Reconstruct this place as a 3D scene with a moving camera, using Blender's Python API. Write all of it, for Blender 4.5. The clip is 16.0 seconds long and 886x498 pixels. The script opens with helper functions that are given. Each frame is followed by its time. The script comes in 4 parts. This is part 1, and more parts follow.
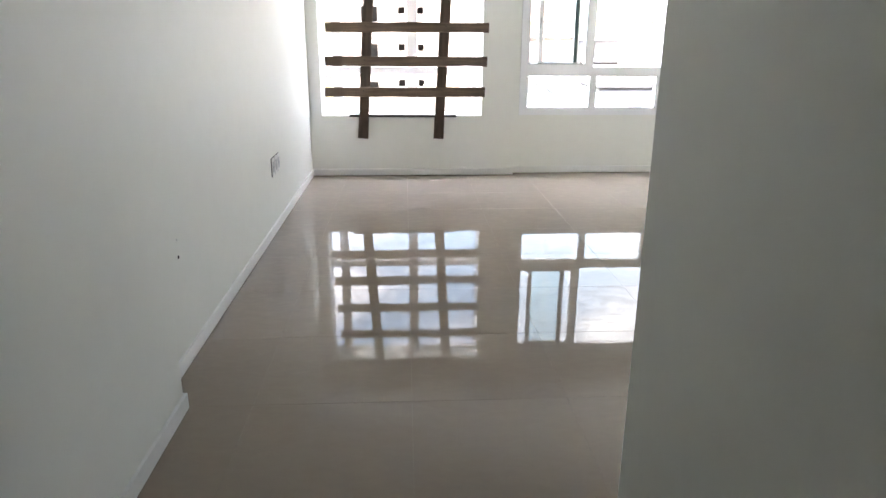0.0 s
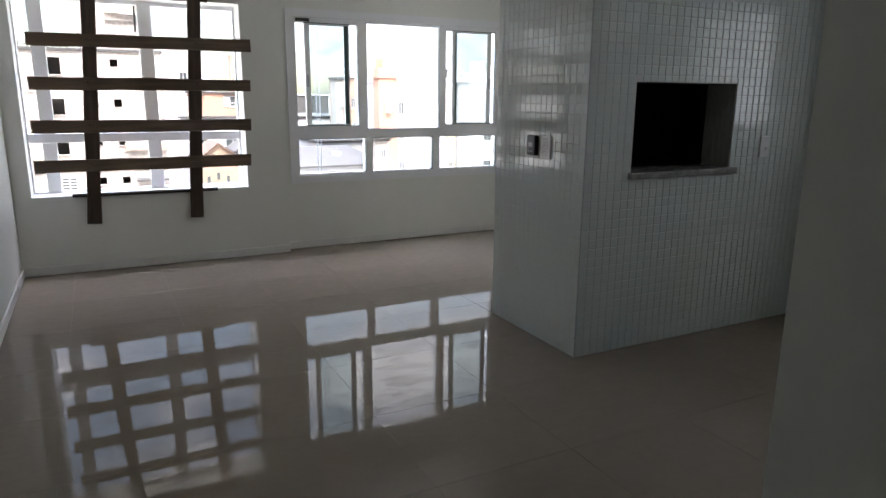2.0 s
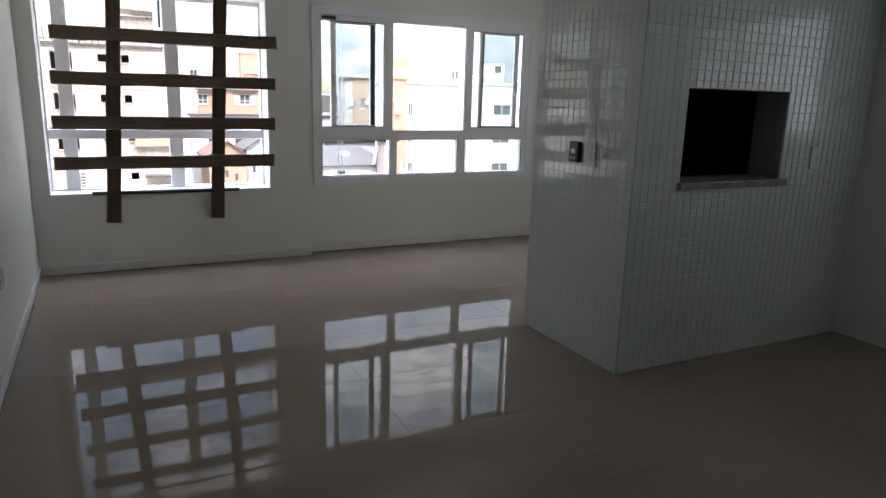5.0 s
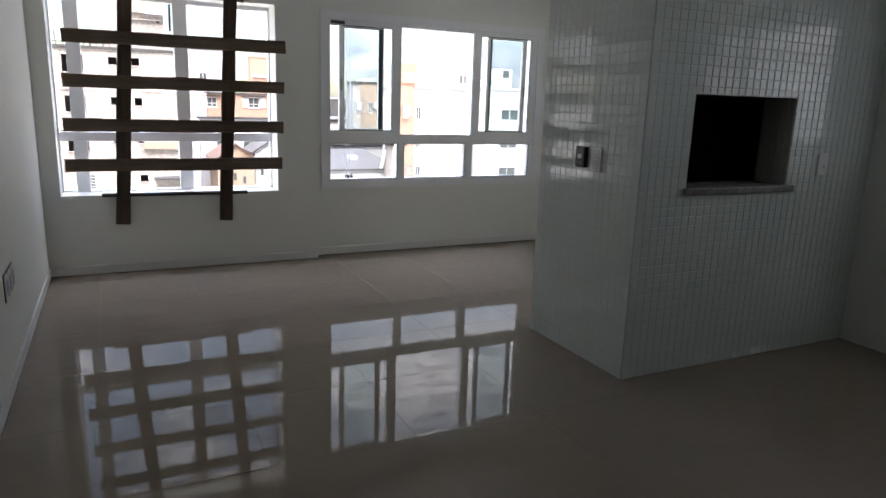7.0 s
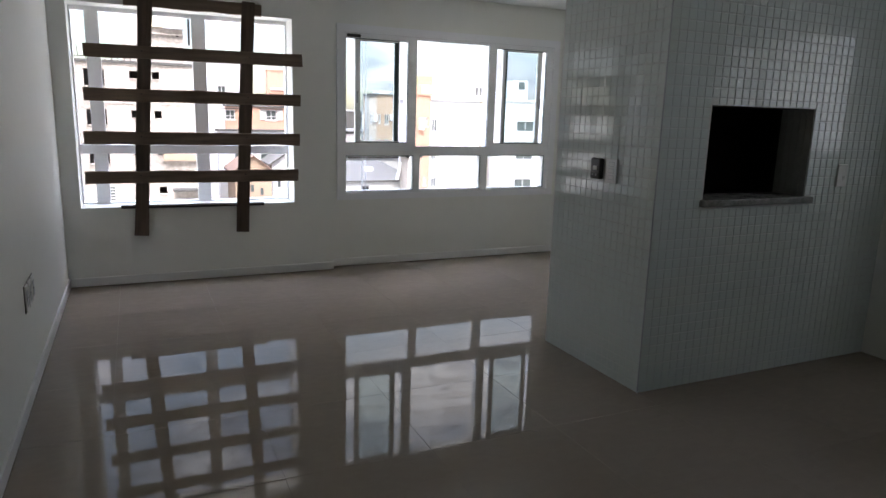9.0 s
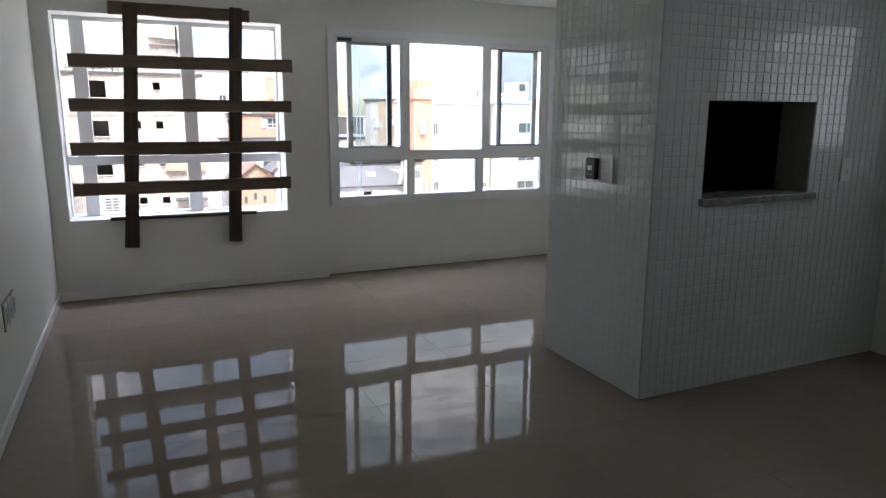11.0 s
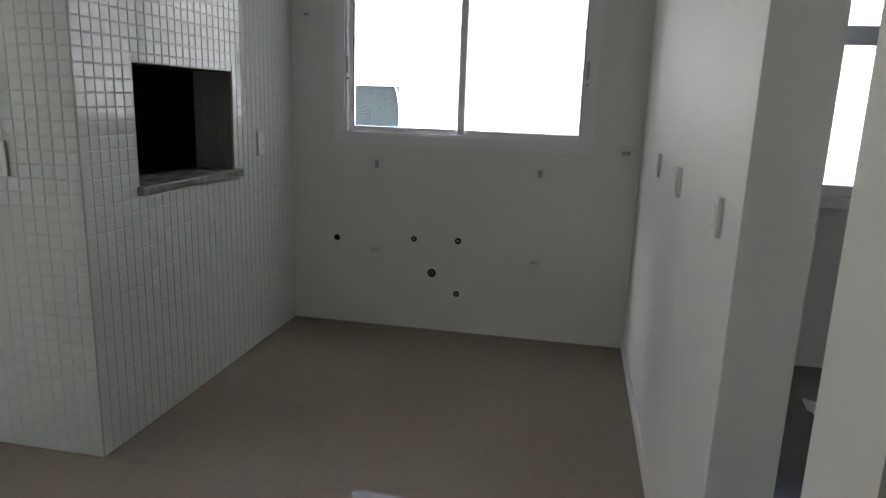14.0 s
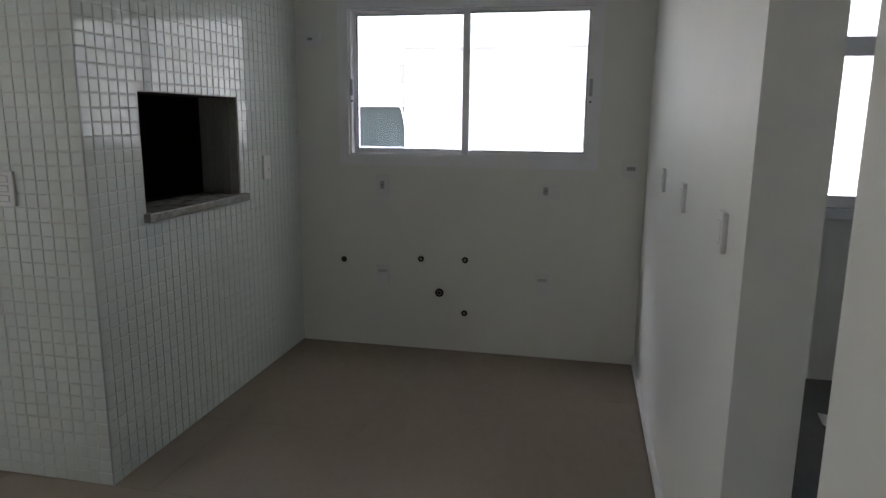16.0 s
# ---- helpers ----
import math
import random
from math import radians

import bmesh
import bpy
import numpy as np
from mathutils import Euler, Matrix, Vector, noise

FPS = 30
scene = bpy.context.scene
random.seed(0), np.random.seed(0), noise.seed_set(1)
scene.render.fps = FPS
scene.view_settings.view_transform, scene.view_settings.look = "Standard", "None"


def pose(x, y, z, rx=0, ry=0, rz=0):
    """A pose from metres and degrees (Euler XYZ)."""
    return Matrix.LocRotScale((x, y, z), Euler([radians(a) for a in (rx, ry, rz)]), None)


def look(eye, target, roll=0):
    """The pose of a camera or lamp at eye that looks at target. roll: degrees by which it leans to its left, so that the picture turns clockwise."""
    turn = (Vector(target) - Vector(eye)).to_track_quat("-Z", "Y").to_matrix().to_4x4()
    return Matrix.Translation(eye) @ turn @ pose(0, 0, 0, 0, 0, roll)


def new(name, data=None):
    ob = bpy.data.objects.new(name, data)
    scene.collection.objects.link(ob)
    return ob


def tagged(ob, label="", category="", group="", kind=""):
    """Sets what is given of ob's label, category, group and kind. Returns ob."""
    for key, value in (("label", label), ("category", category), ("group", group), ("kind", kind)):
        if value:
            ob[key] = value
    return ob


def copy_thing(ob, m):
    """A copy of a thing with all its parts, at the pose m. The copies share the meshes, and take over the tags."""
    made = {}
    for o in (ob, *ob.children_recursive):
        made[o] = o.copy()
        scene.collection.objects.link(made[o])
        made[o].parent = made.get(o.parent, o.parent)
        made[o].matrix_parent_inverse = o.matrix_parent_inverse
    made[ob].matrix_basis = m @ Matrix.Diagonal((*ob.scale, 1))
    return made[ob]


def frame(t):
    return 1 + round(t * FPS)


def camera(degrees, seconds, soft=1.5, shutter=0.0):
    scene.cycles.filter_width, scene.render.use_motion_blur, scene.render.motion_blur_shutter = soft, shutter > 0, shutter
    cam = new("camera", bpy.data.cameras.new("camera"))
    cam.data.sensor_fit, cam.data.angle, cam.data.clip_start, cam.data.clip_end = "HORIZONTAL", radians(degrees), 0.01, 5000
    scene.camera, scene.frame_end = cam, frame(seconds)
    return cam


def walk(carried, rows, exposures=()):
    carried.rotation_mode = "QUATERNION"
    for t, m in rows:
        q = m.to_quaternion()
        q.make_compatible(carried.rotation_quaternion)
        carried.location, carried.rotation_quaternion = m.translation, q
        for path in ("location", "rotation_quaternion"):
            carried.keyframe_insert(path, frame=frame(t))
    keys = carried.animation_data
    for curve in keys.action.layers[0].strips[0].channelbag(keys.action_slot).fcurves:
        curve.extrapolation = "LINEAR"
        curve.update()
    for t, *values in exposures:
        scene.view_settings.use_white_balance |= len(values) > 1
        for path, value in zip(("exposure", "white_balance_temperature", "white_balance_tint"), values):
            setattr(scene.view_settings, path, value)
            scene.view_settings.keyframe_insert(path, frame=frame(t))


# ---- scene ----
cam = camera(67.1, 16.0)
PATH = [
    (0, (0.932, -0.692, 1.329), (1.04, 1.212, 0.726), 0.3),
    (0.5, (0.832, -0.345, 1.306), (1.228, 1.532, 0.739), 0.9),
    (1, (0.779, -0.074, 1.310), (1.354, 1.779, 0.811), 1.9),
    (1.5, (0.541, 0.091, 1.361), (1.416, 1.832, 0.911), 1.2),
    (2, (0.585, 0.274, 1.364), (1.477, 2.006, 0.914), 0.5),
    (2.5, (0.591, 0.424, 1.372), (1.453, 2.181, 0.96), 1.3),
    (3, (0.554, 0.464, 1.377), (1.475, 2.191, 0.964), 0.8),
    (3.5, (0.513, 0.473, 1.364), (1.459, 2.184, 0.938), 1.3),
    (4, (0.499, 0.473, 1.371), (1.42, 2.198, 0.951), 2.1),
    (4.5, (0.496, 0.485, 1.363), (1.384, 2.227, 0.942), 2.3),
    (5, (0.501, 0.484, 1.363), (1.381, 2.224, 0.918), 1.6),
    (7.5, (0.496, 0.468, 1.364), (1.35, 2.226, 0.939), 2.0),
    (8, (0.494, 0.47, 1.363), (1.332, 2.238, 0.947), 1.9),
    (8.5, (0.49, 0.468, 1.366), (1.318, 2.242, 0.959), 1.9),
    (11, (0.605, 0.535, 1.36), (1.415, 2.321, 0.968), 0.3),
    (11.5, (0.559, 0.714, 1.357), (1.625, 2.357, 0.953), 0.5),
    (12, (0.602, 0.906, 1.38), (1.994, 2.278, 0.956), -0.5),
    (12.5, (0.69, 1.045, 1.378), (2.339, 2.106, 0.981), -0.3),
    (13, (0.816, 1.153, 1.332), (2.699, 1.716, 0.961), -0.6),
    (13.5, (0.785, 1.249, 1.348), (2.703, 1.643, 0.942), 1.6),
    (14, (0.775, 1.296, 1.34), (2.691, 1.667, 0.904), 2.0),
    (14.5, (0.775, 1.291, 1.34), (2.686, 1.659, 0.879), 1.9),
    (15, (0.758, 1.297, 1.353), (2.676, 1.683, 0.937), 1.0),
    (15.5, (0.789, 1.279, 1.347), (2.705, 1.684, 0.943), 0.3),
    (16, (0.783, 1.285, 1.348), (2.704, 1.686, 0.964), 0.6),
]
EXPOSURES = [(0.0, 4.44, 7100, 11), (0.6, 3.92, 7100, 11), (1.2, 3.20, 7100, 11), (1.8, 2.82, 7000, 11), (3.0, 2.43, 6950, 12), (11.5, 2.43, 6850, 11),
             (12.4, 2.58, 6750, 10), (13.0, 3.13, 7050, 12), (13.6, 3.54, 7250, 13), (14.3, 3.53, 7250, 13), (15.0, 3.46, 7250, 13), (16.0, 3.30, 7200, 13)]
walk(cam, [(t, look(eye, target, roll)) for t, eye, target, roll in PATH], EXPOSURES)

# ---- light ----
SUN_AZ, SUN_EL = 198.0, 48.0          # degrees clockwise from +y, and above the horizon
world = bpy.data.worlds.new("daylight")
scene.world = world
world.use_nodes = True
wn, wl = world.node_tree.nodes, world.node_tree.links
wn.clear()
w_out = wn.new("ShaderNodeOutputWorld")
w_bg = wn.new("ShaderNodeBackground")
w_bg.inputs["Strength"].default_value = 0.075
w_sky = wn.new("ShaderNodeTexSky")
w_sky.sky_type, w_sky.sun_disc = "NISHITA", False
w_sky.sun_elevation, w_sky.sun_rotation = radians(SUN_EL), radians(SUN_AZ)
w_co = wn.new("ShaderNodeTexCoord")
w_map = wn.new("ShaderNodeMapping")
w_map.inputs["Scale"].default_value = (1.0, 1.0, 2.6)
w_noise = wn.new("ShaderNodeTexNoise")
w_noise.inputs["Scale"].default_value, w_noise.inputs["Detail"].default_value = 3.2, 7.0
w_ramp = wn.new("ShaderNodeValToRGB")
w_ramp.color_ramp.elements[0].position, w_ramp.color_ramp.elements[1].position = 0.44, 0.62
w_mix = wn.new("ShaderNodeMix")
w_mix.data_type = "RGBA"
w_puff = wn.new("ShaderNodeTexNoise")
w_puff.inputs["Scale"].default_value, w_puff.inputs["Detail"].default_value, w_puff.inputs["Distortion"].default_value = 6.5, 8.0, 0.6
w_tone = wn.new("ShaderNodeValToRGB")
w_tone.color_ramp.elements[0].position, w_tone.color_ramp.elements[1].position = 0.38, 0.62
w_tone.color_ramp.elements[0].color, w_tone.color_ramp.elements[1].color = (0.25, 0.265, 0.43, 1), (0.85, 0.88, 1, 1)
w_gain = wn.new("ShaderNodeVectorMath")
w_gain.operation = "SCALE"
w_gain.inputs["Scale"].default_value = 8.2
wl.new(w_map.outputs["Vector"], w_puff.inputs["Vector"])
wl.new(w_puff.outputs["Fac"], w_tone.inputs["Fac"])
wl.new(w_tone.outputs["Color"], w_gain.inputs[0])
wl.new(w_gain.outputs["Vector"], w_mix.inputs["B"])
wl.new(w_co.outputs["Generated"], w_map.inputs["Vector"])
wl.new(w_map.outputs["Vector"], w_noise.inputs["Vector"])
wl.new(w_noise.outputs["Fac"], w_ramp.inputs["Fac"])
wl.new(w_ramp.outputs["Color"], w_mix.inputs["Factor"])
wl.new(w_sky.outputs["Color"], w_mix.inputs["A"])
# a bright hazy sky: up to the zenith it grows a few times brighter than at the horizon
w_xyz, w_rise, w_lift = wn.new("ShaderNodeSeparateXYZ"), wn.new("ShaderNodeMapRange"), wn.new("ShaderNodeVectorMath")
w_rise.interpolation_type, w_lift.operation = "SMOOTHSTEP", "SCALE"
for key, value in (("From Min", 0.5), ("From Max", 1.0), ("To Min", 0.58), ("To Max", 15.0)):
    w_rise.inputs[key].default_value = value
wl.new(w_co.outputs["Generated"], w_xyz.inputs["Vector"])
wl.new(w_xyz.outputs["Z"], w_rise.inputs["Value"])
wl.new(w_mix.outputs["Result"], w_lift.inputs[0])
wl.new(w_rise.outputs["Result"], w_lift.inputs["Scale"])
wl.new(w_lift.outputs["Vector"], w_bg.inputs["Color"])
wl.new(w_bg.outputs["Background"], w_out.inputs["Surface"])

sun = new("sun", bpy.data.lights.new("sun", "SUN"))
sun.data.energy, sun.data.angle, sun.data.color = 0.8, radians(10), (1.0, 0.96, 0.90)
sa, se = radians(SUN_AZ), radians(SUN_EL)
sun_from = Vector((math.sin(sa) * math.cos(se), math.cos(sa) * math.cos(se), math.sin(se)))
sun.matrix_basis = look(sun_from * 60, (0, 0, 0))


# skylight entering by the four window openings
for name, at, aim, w, h, watts in (("skylight_living", (0.886, 6.31, 1.318), (0.886, 5, 1.318), 1.54, 1.40, 0.4), ("skylight_window", (3.17, 6.21, 1.325), (3.17, 5, 1.325), 2.03, 1.33, 1.25),
                                   ("skylight_kitchen", (4.60, 1.935, 1.54), (4, 1.935, 1.54), 1.33, 0.78, 0.22), ("skylight_laundry", (4.60, -0.48, 1.49), (4, -0.48, 1.49), 1.0, 1.0, 0.08)):
    lamp = new(name, bpy.data.lights.new(name, "AREA"))
    lamp.data.shape, lamp.data.size, lamp.data.size_y, lamp.data.energy, lamp.data.color = "RECTANGLE", w, h, watts, (0.92, 0.97, 0.98)
    lamp.matrix_basis = look(at, aim)


# ---- materials ----
def material(name, colour, rough=0.5, metal=0.0, var=0.06, scale=6.0, bump=0.0, bump_scale=60.0, coat=0.0, per_piece=0.0, spec=0.5, spread=False):
    """A surface whose colour wanders at two scales, with fine relief."""
    m = bpy.data.materials.new(name)
    m.use_nodes = True
    n, l = m.node_tree.nodes, m.node_tree.links
    p = n["Principled BSDF"]
    p.inputs["Roughness"].default_value, p.inputs["Metallic"].default_value = rough, metal
    p.inputs["Coat Weight"].default_value, p.inputs["Specular IOR Level"].default_value = coat, spec
    p.inputs["Coat Roughness"].default_value = 0.03
    co = n.new("ShaderNodeNewGeometry" if spread else "ShaderNodeTexCoord")
    place = co.outputs["Position" if spread else "Object"]
    big, fine = n.new("ShaderNodeTexNoise"), n.new("ShaderNodeTexNoise")
    big.inputs["Scale"].default_value, big.inputs["Detail"].default_value = scale * 0.25, 3
    fine.inputs["Scale"].default_value, fine.inputs["Detail"].default_value = scale * 4, 5
    add = n.new("ShaderNodeMath")
    add.operation = "ADD"
    l.new(place, big.inputs["Vector"])
    l.new(place, fine.inputs["Vector"])
    l.new(big.outputs["Fac"], add.inputs[0])
    l.new(fine.outputs["Fac"], add.inputs[1])
    last = add.outputs[0]
    if per_piece:
        info, geo = n.new("ShaderNodeObjectInfo"), n.new("ShaderNodeNewGeometry")
        both, less, plus = n.new("ShaderNodeMath"), n.new("ShaderNodeMath"), n.new("ShaderNodeMath")
        both.operation, less.operation, plus.operation = "ADD", "MULTIPLY_ADD", "ADD"
        l.new(info.outputs["Random"], both.inputs[0])
        l.new(geo.outputs["Random Per Island"], both.inputs[1])
        l.new(both.outputs[0], less.inputs[0])
        less.inputs[1].default_value, less.inputs[2].default_value = per_piece, -per_piece
        l.new(last, plus.inputs[0])
        l.new(less.outputs[0], plus.inputs[1])
        last = plus.outputs[0]
    rng = n.new("ShaderNodeMapRange")
    rng.inputs["From Min"].default_value, rng.inputs["From Max"].default_value = 0.6, 1.4
    l.new(last, rng.inputs["Value"])
    mix = n.new("ShaderNodeMix")
    mix.data_type = "RGBA"
    mix.inputs["A"].default_value = (*[c * (1 - var) for c in colour], 1)
    mix.inputs["B"].default_value = (*[min(1, c * (1 + var)) for c in colour], 1)
    l.new(rng.outputs["Result"], mix.inputs["Factor"])
    l.new(mix.outputs["Result"], p.inputs["Base Color"])
    if bump:
        b, bn = n.new("ShaderNodeBump"), n.new("ShaderNodeTexNoise")
        bn.inputs["Scale"].default_value, bn.inputs["Detail"].default_value = bump_scale, 4
        b.inputs["Strength"].default_value, b.inputs["Distance"].default_value = bump, 0.01
        l.new(place, bn.inputs["Vector"])
        l.new(bn.outputs["Fac"], b.inputs["Height"])
        l.new(b.outputs["Normal"], p.inputs["Normal"])
        if coat:
            l.new(b.outputs["Normal"], p.inputs["Coat Normal"])
    return m


def glass(name, tint, gloss=1.0):
    m = bpy.data.materials.new(name)
    m.use_nodes = True
    n, l = m.node_tree.nodes, m.node_tree.links
    n.remove(n["Principled BSDF"])
    clear, shine, mix, fr = n.new("ShaderNodeBsdfTransparent"), n.new("ShaderNodeBsdfGlossy"), n.new("ShaderNodeMixShader"), n.new("ShaderNodeFresnel")
    clear.inputs["Color"].default_value = (*tint, 1)
    shine.inputs["Roughness"].default_value = 0.01
    fr.inputs["IOR"].default_value = 1.45
    l.new(fr.outputs["Fac"], mix.inputs["Fac"])
    l.new(clear.outputs[0], mix.inputs[1])
    l.new(shine.outputs[0], mix.inputs[2])
    l.new(mix.outputs[0], n["Material Output"].inputs["Surface"])
    return m


def timber(name, colour):
    """Rough sawn boards: grain stretched along the board's own length (x)."""
    m = material(name, colour, 0.8, var=0.5, scale=3, bump=0.35, bump_scale=40, spec=0.25)
    n, l = m.node_tree.nodes, m.node_tree.links
    co = next(k for k in n if k.type == "TEX_COORD")
    mp = n.new("ShaderNodeMapping")
    mp.inputs["Scale"].default_value = (0.35, 4.0, 4.0)
    l.new(co.outputs["Object"], mp.inputs["Vector"])
    for k in n:
        if k.type == "TEX_NOISE":
            l.new(mp.outputs["Vector"], k.inputs["Vector"])
    return m


M_WALL = material("wall_paint", (0.81, 0.815, 0.77), 0.55, var=0.02, scale=2, bump=0.06, bump_scale=140)
M_CEIL = material("ceiling_paint", (0.86, 0.86, 0.84), 0.7, var=0.02, scale=2, bump=0.05, bump_scale=120)
M_BASE = material("baseboard_paint", (0.80, 0.80, 0.78), 0.35, var=0.03, scale=8)
M_FLOOR = material("polished_porcelain", (0.303, 0.249, 0.198), 0.03, var=0.03, scale=5, bump=0.012, bump_scale=5, per_piece=0.04, spec=0.21, spread=True)
M_SEAM = material("floor_grout", (0.29, 0.24, 0.192), 0.8, var=0.15, scale=30)
M_TILE = material("glazed_mosaic", (0.695, 0.745, 0.715), 0.075, var=0.02, scale=20, bump=0.02, bump_scale=14, per_piece=0.04, spec=0.52, spread=True)
M_GROUT = material("mosaic_grout", (0.69, 0.69, 0.67), 0.85, var=0.08, scale=30, bump=0.2, bump_scale=300)
M_FRAME = material("white_aluminium", (0.89, 0.90, 0.92), 0.25, var=0.02, scale=10)
M_TRACK = material("track_rubber", (0.065, 0.115, 0.115), 0.5, var=0.1)
M_BOARD = timber("weathered_board", (0.15, 0.108, 0.080))
M_POST = timber("dark_weathered_board", (0.085, 0.060, 0.046))
M_IRON = material("rusty_bar", (0.05, 0.04, 0.035), 0.6, metal=0.4, var=0.3, scale=20)
M_PLATE = material("white_plastic", (0.78, 0.78, 0.77), 0.28, var=0.015, scale=20)
M_GREY = material("grey_plastic", (0.42, 0.43, 0.45), 0.35, var=0.05, scale=20)
M_PALE = material("pale_grey_plastic", (0.58, 0.58, 0.57), 0.35, var=0.05, scale=20)
M_BLACK = material("black_plastic", (0.014, 0.012, 0.012), 0.35, var=0.2, scale=20)
M_HOLE = material("dark_cavity", (0.012, 0.011, 0.010), 0.9, var=0.3, scale=20)
M_BRASS = material("plumbing_brass", (0.35, 0.28, 0.18), 0.4, metal=0.8, var=0.2, scale=40)
M_PVC = material("drain_pvc", (0.30, 0.24, 0.19), 0.5, var=0.1, scale=20)
M_FIREBOX = material("black_firebox_metal", (0.012, 0.011, 0.010), 0.75, var=0.4, scale=9, bump=0.2, bump_scale=60)
M_JAMB = material("grey_refractory", (0.30, 0.29, 0.275), 0.8, var=0.15, scale=14, bump=0.2, bump_scale=120)
M_GRANITE = material("speckled_granite", (0.29, 0.285, 0.27), 0.25, var=0.7, scale=70)
M_CONCRETE = material("raw_render", (0.29, 0.258, 0.23), 0.9, var=0.42, scale=0.9, bump=0.2, bump_scale=12)
M_WHITE = material("white_facade", (0.44, 0.44, 0.44), 0.85, var=0.04, scale=0.8, bump=0.1, bump_scale=14)
M_NEAR = material("weathered_white_render", (0.34, 0.34, 0.34), 0.85, var=0.06, scale=1.0, bump=0.1, bump_scale=14)
M_CREAM = material("cream_facade", (0.42, 0.37, 0.26), 0.85, var=0.05, scale=0.8, bump=0.1, bump_scale=14)
M_PINK = material("pinkish_shade_facade", (0.26, 0.235, 0.23), 0.85, var=0.06, scale=0.8, bump=0.1, bump_scale=14)
M_ORANGE = material("salmon_facade", (0.36, 0.205, 0.145), 0.85, var=0.08, scale=0.8, bump=0.1, bump_scale=14)
M_TAN = material("tan_facade", (0.27, 0.195, 0.14), 0.85, var=0.08, scale=0.8, bump=0.1, bump_scale=14)
M_YELLOW = material("yellow_facade", (0.27, 0.25, 0.14), 0.8, var=0.1, scale=1.0)
M_ROOF = material("weathered_roof", (0.055, 0.052, 0.048), 0.9, var=0.25, scale=1.5, bump=0.3, bump_scale=8)
M_CLAY = material("clay_roof", (0.12, 0.072, 0.052), 0.9, var=0.2, scale=2, bump=0.3, bump_scale=10)
# near-black colour stands in for the shade inside the far buildings
M_DARKROOM = material("painted_dark_interior", (0.05, 0.045, 0.04), 0.9, var=0.2, scale=1)
M_GROUND = material("dusty_ground", (0.26, 0.24, 0.20), 0.95, var=0.3, scale=0.15, bump=0.2, bump_scale=2)
M_NET = material("green_net", (0.024, 0.046, 0.046), 0.6, var=0.8, scale=5)
M_WIRE = material("dark_wire", (0.012, 0.016, 0.016), 0.6, var=0.2)
M_UNIT = material("dark_grey_metal", (0.05, 0.05, 0.052), 0.5, var=0.15, scale=5)
M_BEIGE = material("beige_plastic", (0.24, 0.225, 0.20), 0.5, var=0.1, scale=5)
M_TOWER = material("grey_white_render", (0.335, 0.335, 0.325), 0.85, var=0.06, scale=1.0, bump=0.1, bump_scale=14)
M_CORD = material("grey_cord", (0.25, 0.26, 0.28), 0.7, var=0.1)


def scuffed(m, lo, hi, dull, bright):
    """Dried water marks and footprints: dull patches on a polished surface."""
    n, l = m.node_tree.nodes, m.node_tree.links
    p = n["Principled BSDF"]
    geo, spots, film = n.new("ShaderNodeNewGeometry"), n.new("ShaderNodeTexNoise"), n.new("ShaderNodeTexNoise")
    spots.inputs["Scale"].default_value, spots.inputs["Detail"].default_value, spots.inputs["Distortion"].default_value = 11.0, 10.0, 0.4
    film.inputs["Scale"].default_value, film.inputs["Detail"].default_value = 1.1, 4.0
    near, wide, more = n.new("ShaderNodeMapRange"), n.new("ShaderNodeMapRange"), n.new("ShaderNodeMath")
    near.inputs["From Min"].default_value, near.inputs["From Max"].default_value = 0.64, 0.70
    near.inputs["To Min"].default_value, near.inputs["To Max"].default_value = 0.0, hi
    wide.inputs["From Min"].default_value, wide.inputs["From Max"].default_value = 0.35, 0.7
    wide.inputs["To Min"].default_value, wide.inputs["To Max"].default_value = lo, lo + 0.03
    more.operation = "ADD"
    for k in (spots, film):
        l.new(geo.outputs["Position"], k.inputs["Vector"])
    l.new(spots.outputs["Fac"], near.inputs["Value"])
    l.new(film.outputs["Fac"], wide.inputs["Value"])
    l.new(near.outputs["Result"], more.inputs[0])
    l.new(wide.outputs["Result"], more.inputs[1])
    l.new(more.outputs[0], p.inputs["Roughness"])
    # mop smears: a thin dry film that dulls the gloss unevenly
    smear, gloss, run = n.new("ShaderNodeTexNoise"), n.new("ShaderNodeMapRange"), n.new("ShaderNodeMapping")
    run.inputs["Scale"].default_value, run.inputs["Rotation"].default_value = (1.0, 2.2, 1.0), (0, 0, 0.5)
    smear.inputs["Scale"].default_value, smear.inputs["Detail"].default_value, smear.inputs["Distortion"].default_value = 7.0, 8.0, 1.6
    gloss.inputs["From Min"].default_value, gloss.inputs["From Max"].default_value = 0.36, 0.64
    gloss.inputs["To Min"].default_value, gloss.inputs["To Max"].default_value = dull, bright
    l.new(geo.outputs["Position"], run.inputs["Vector"])
    l.new(run.outputs["Vector"], smear.inputs["Vector"])
    l.new(smear.outputs["Fac"], gloss.inputs["Value"])
    l.new(gloss.outputs["Result"], p.inputs["Specular IOR Level"])


scuffed(M_FLOOR, 0.012, 0.08, 0.13, 0.38)
G_CLEAR = glass("clear_glass", (0.97, 0.98, 0.98))
G_TEAL = glass("green_tinted_glass", (0.86, 0.93, 0.94))
G_DARK = material("far_window_glass", (0.045, 0.055, 0.053), 0.3, var=0.2, scale=1)


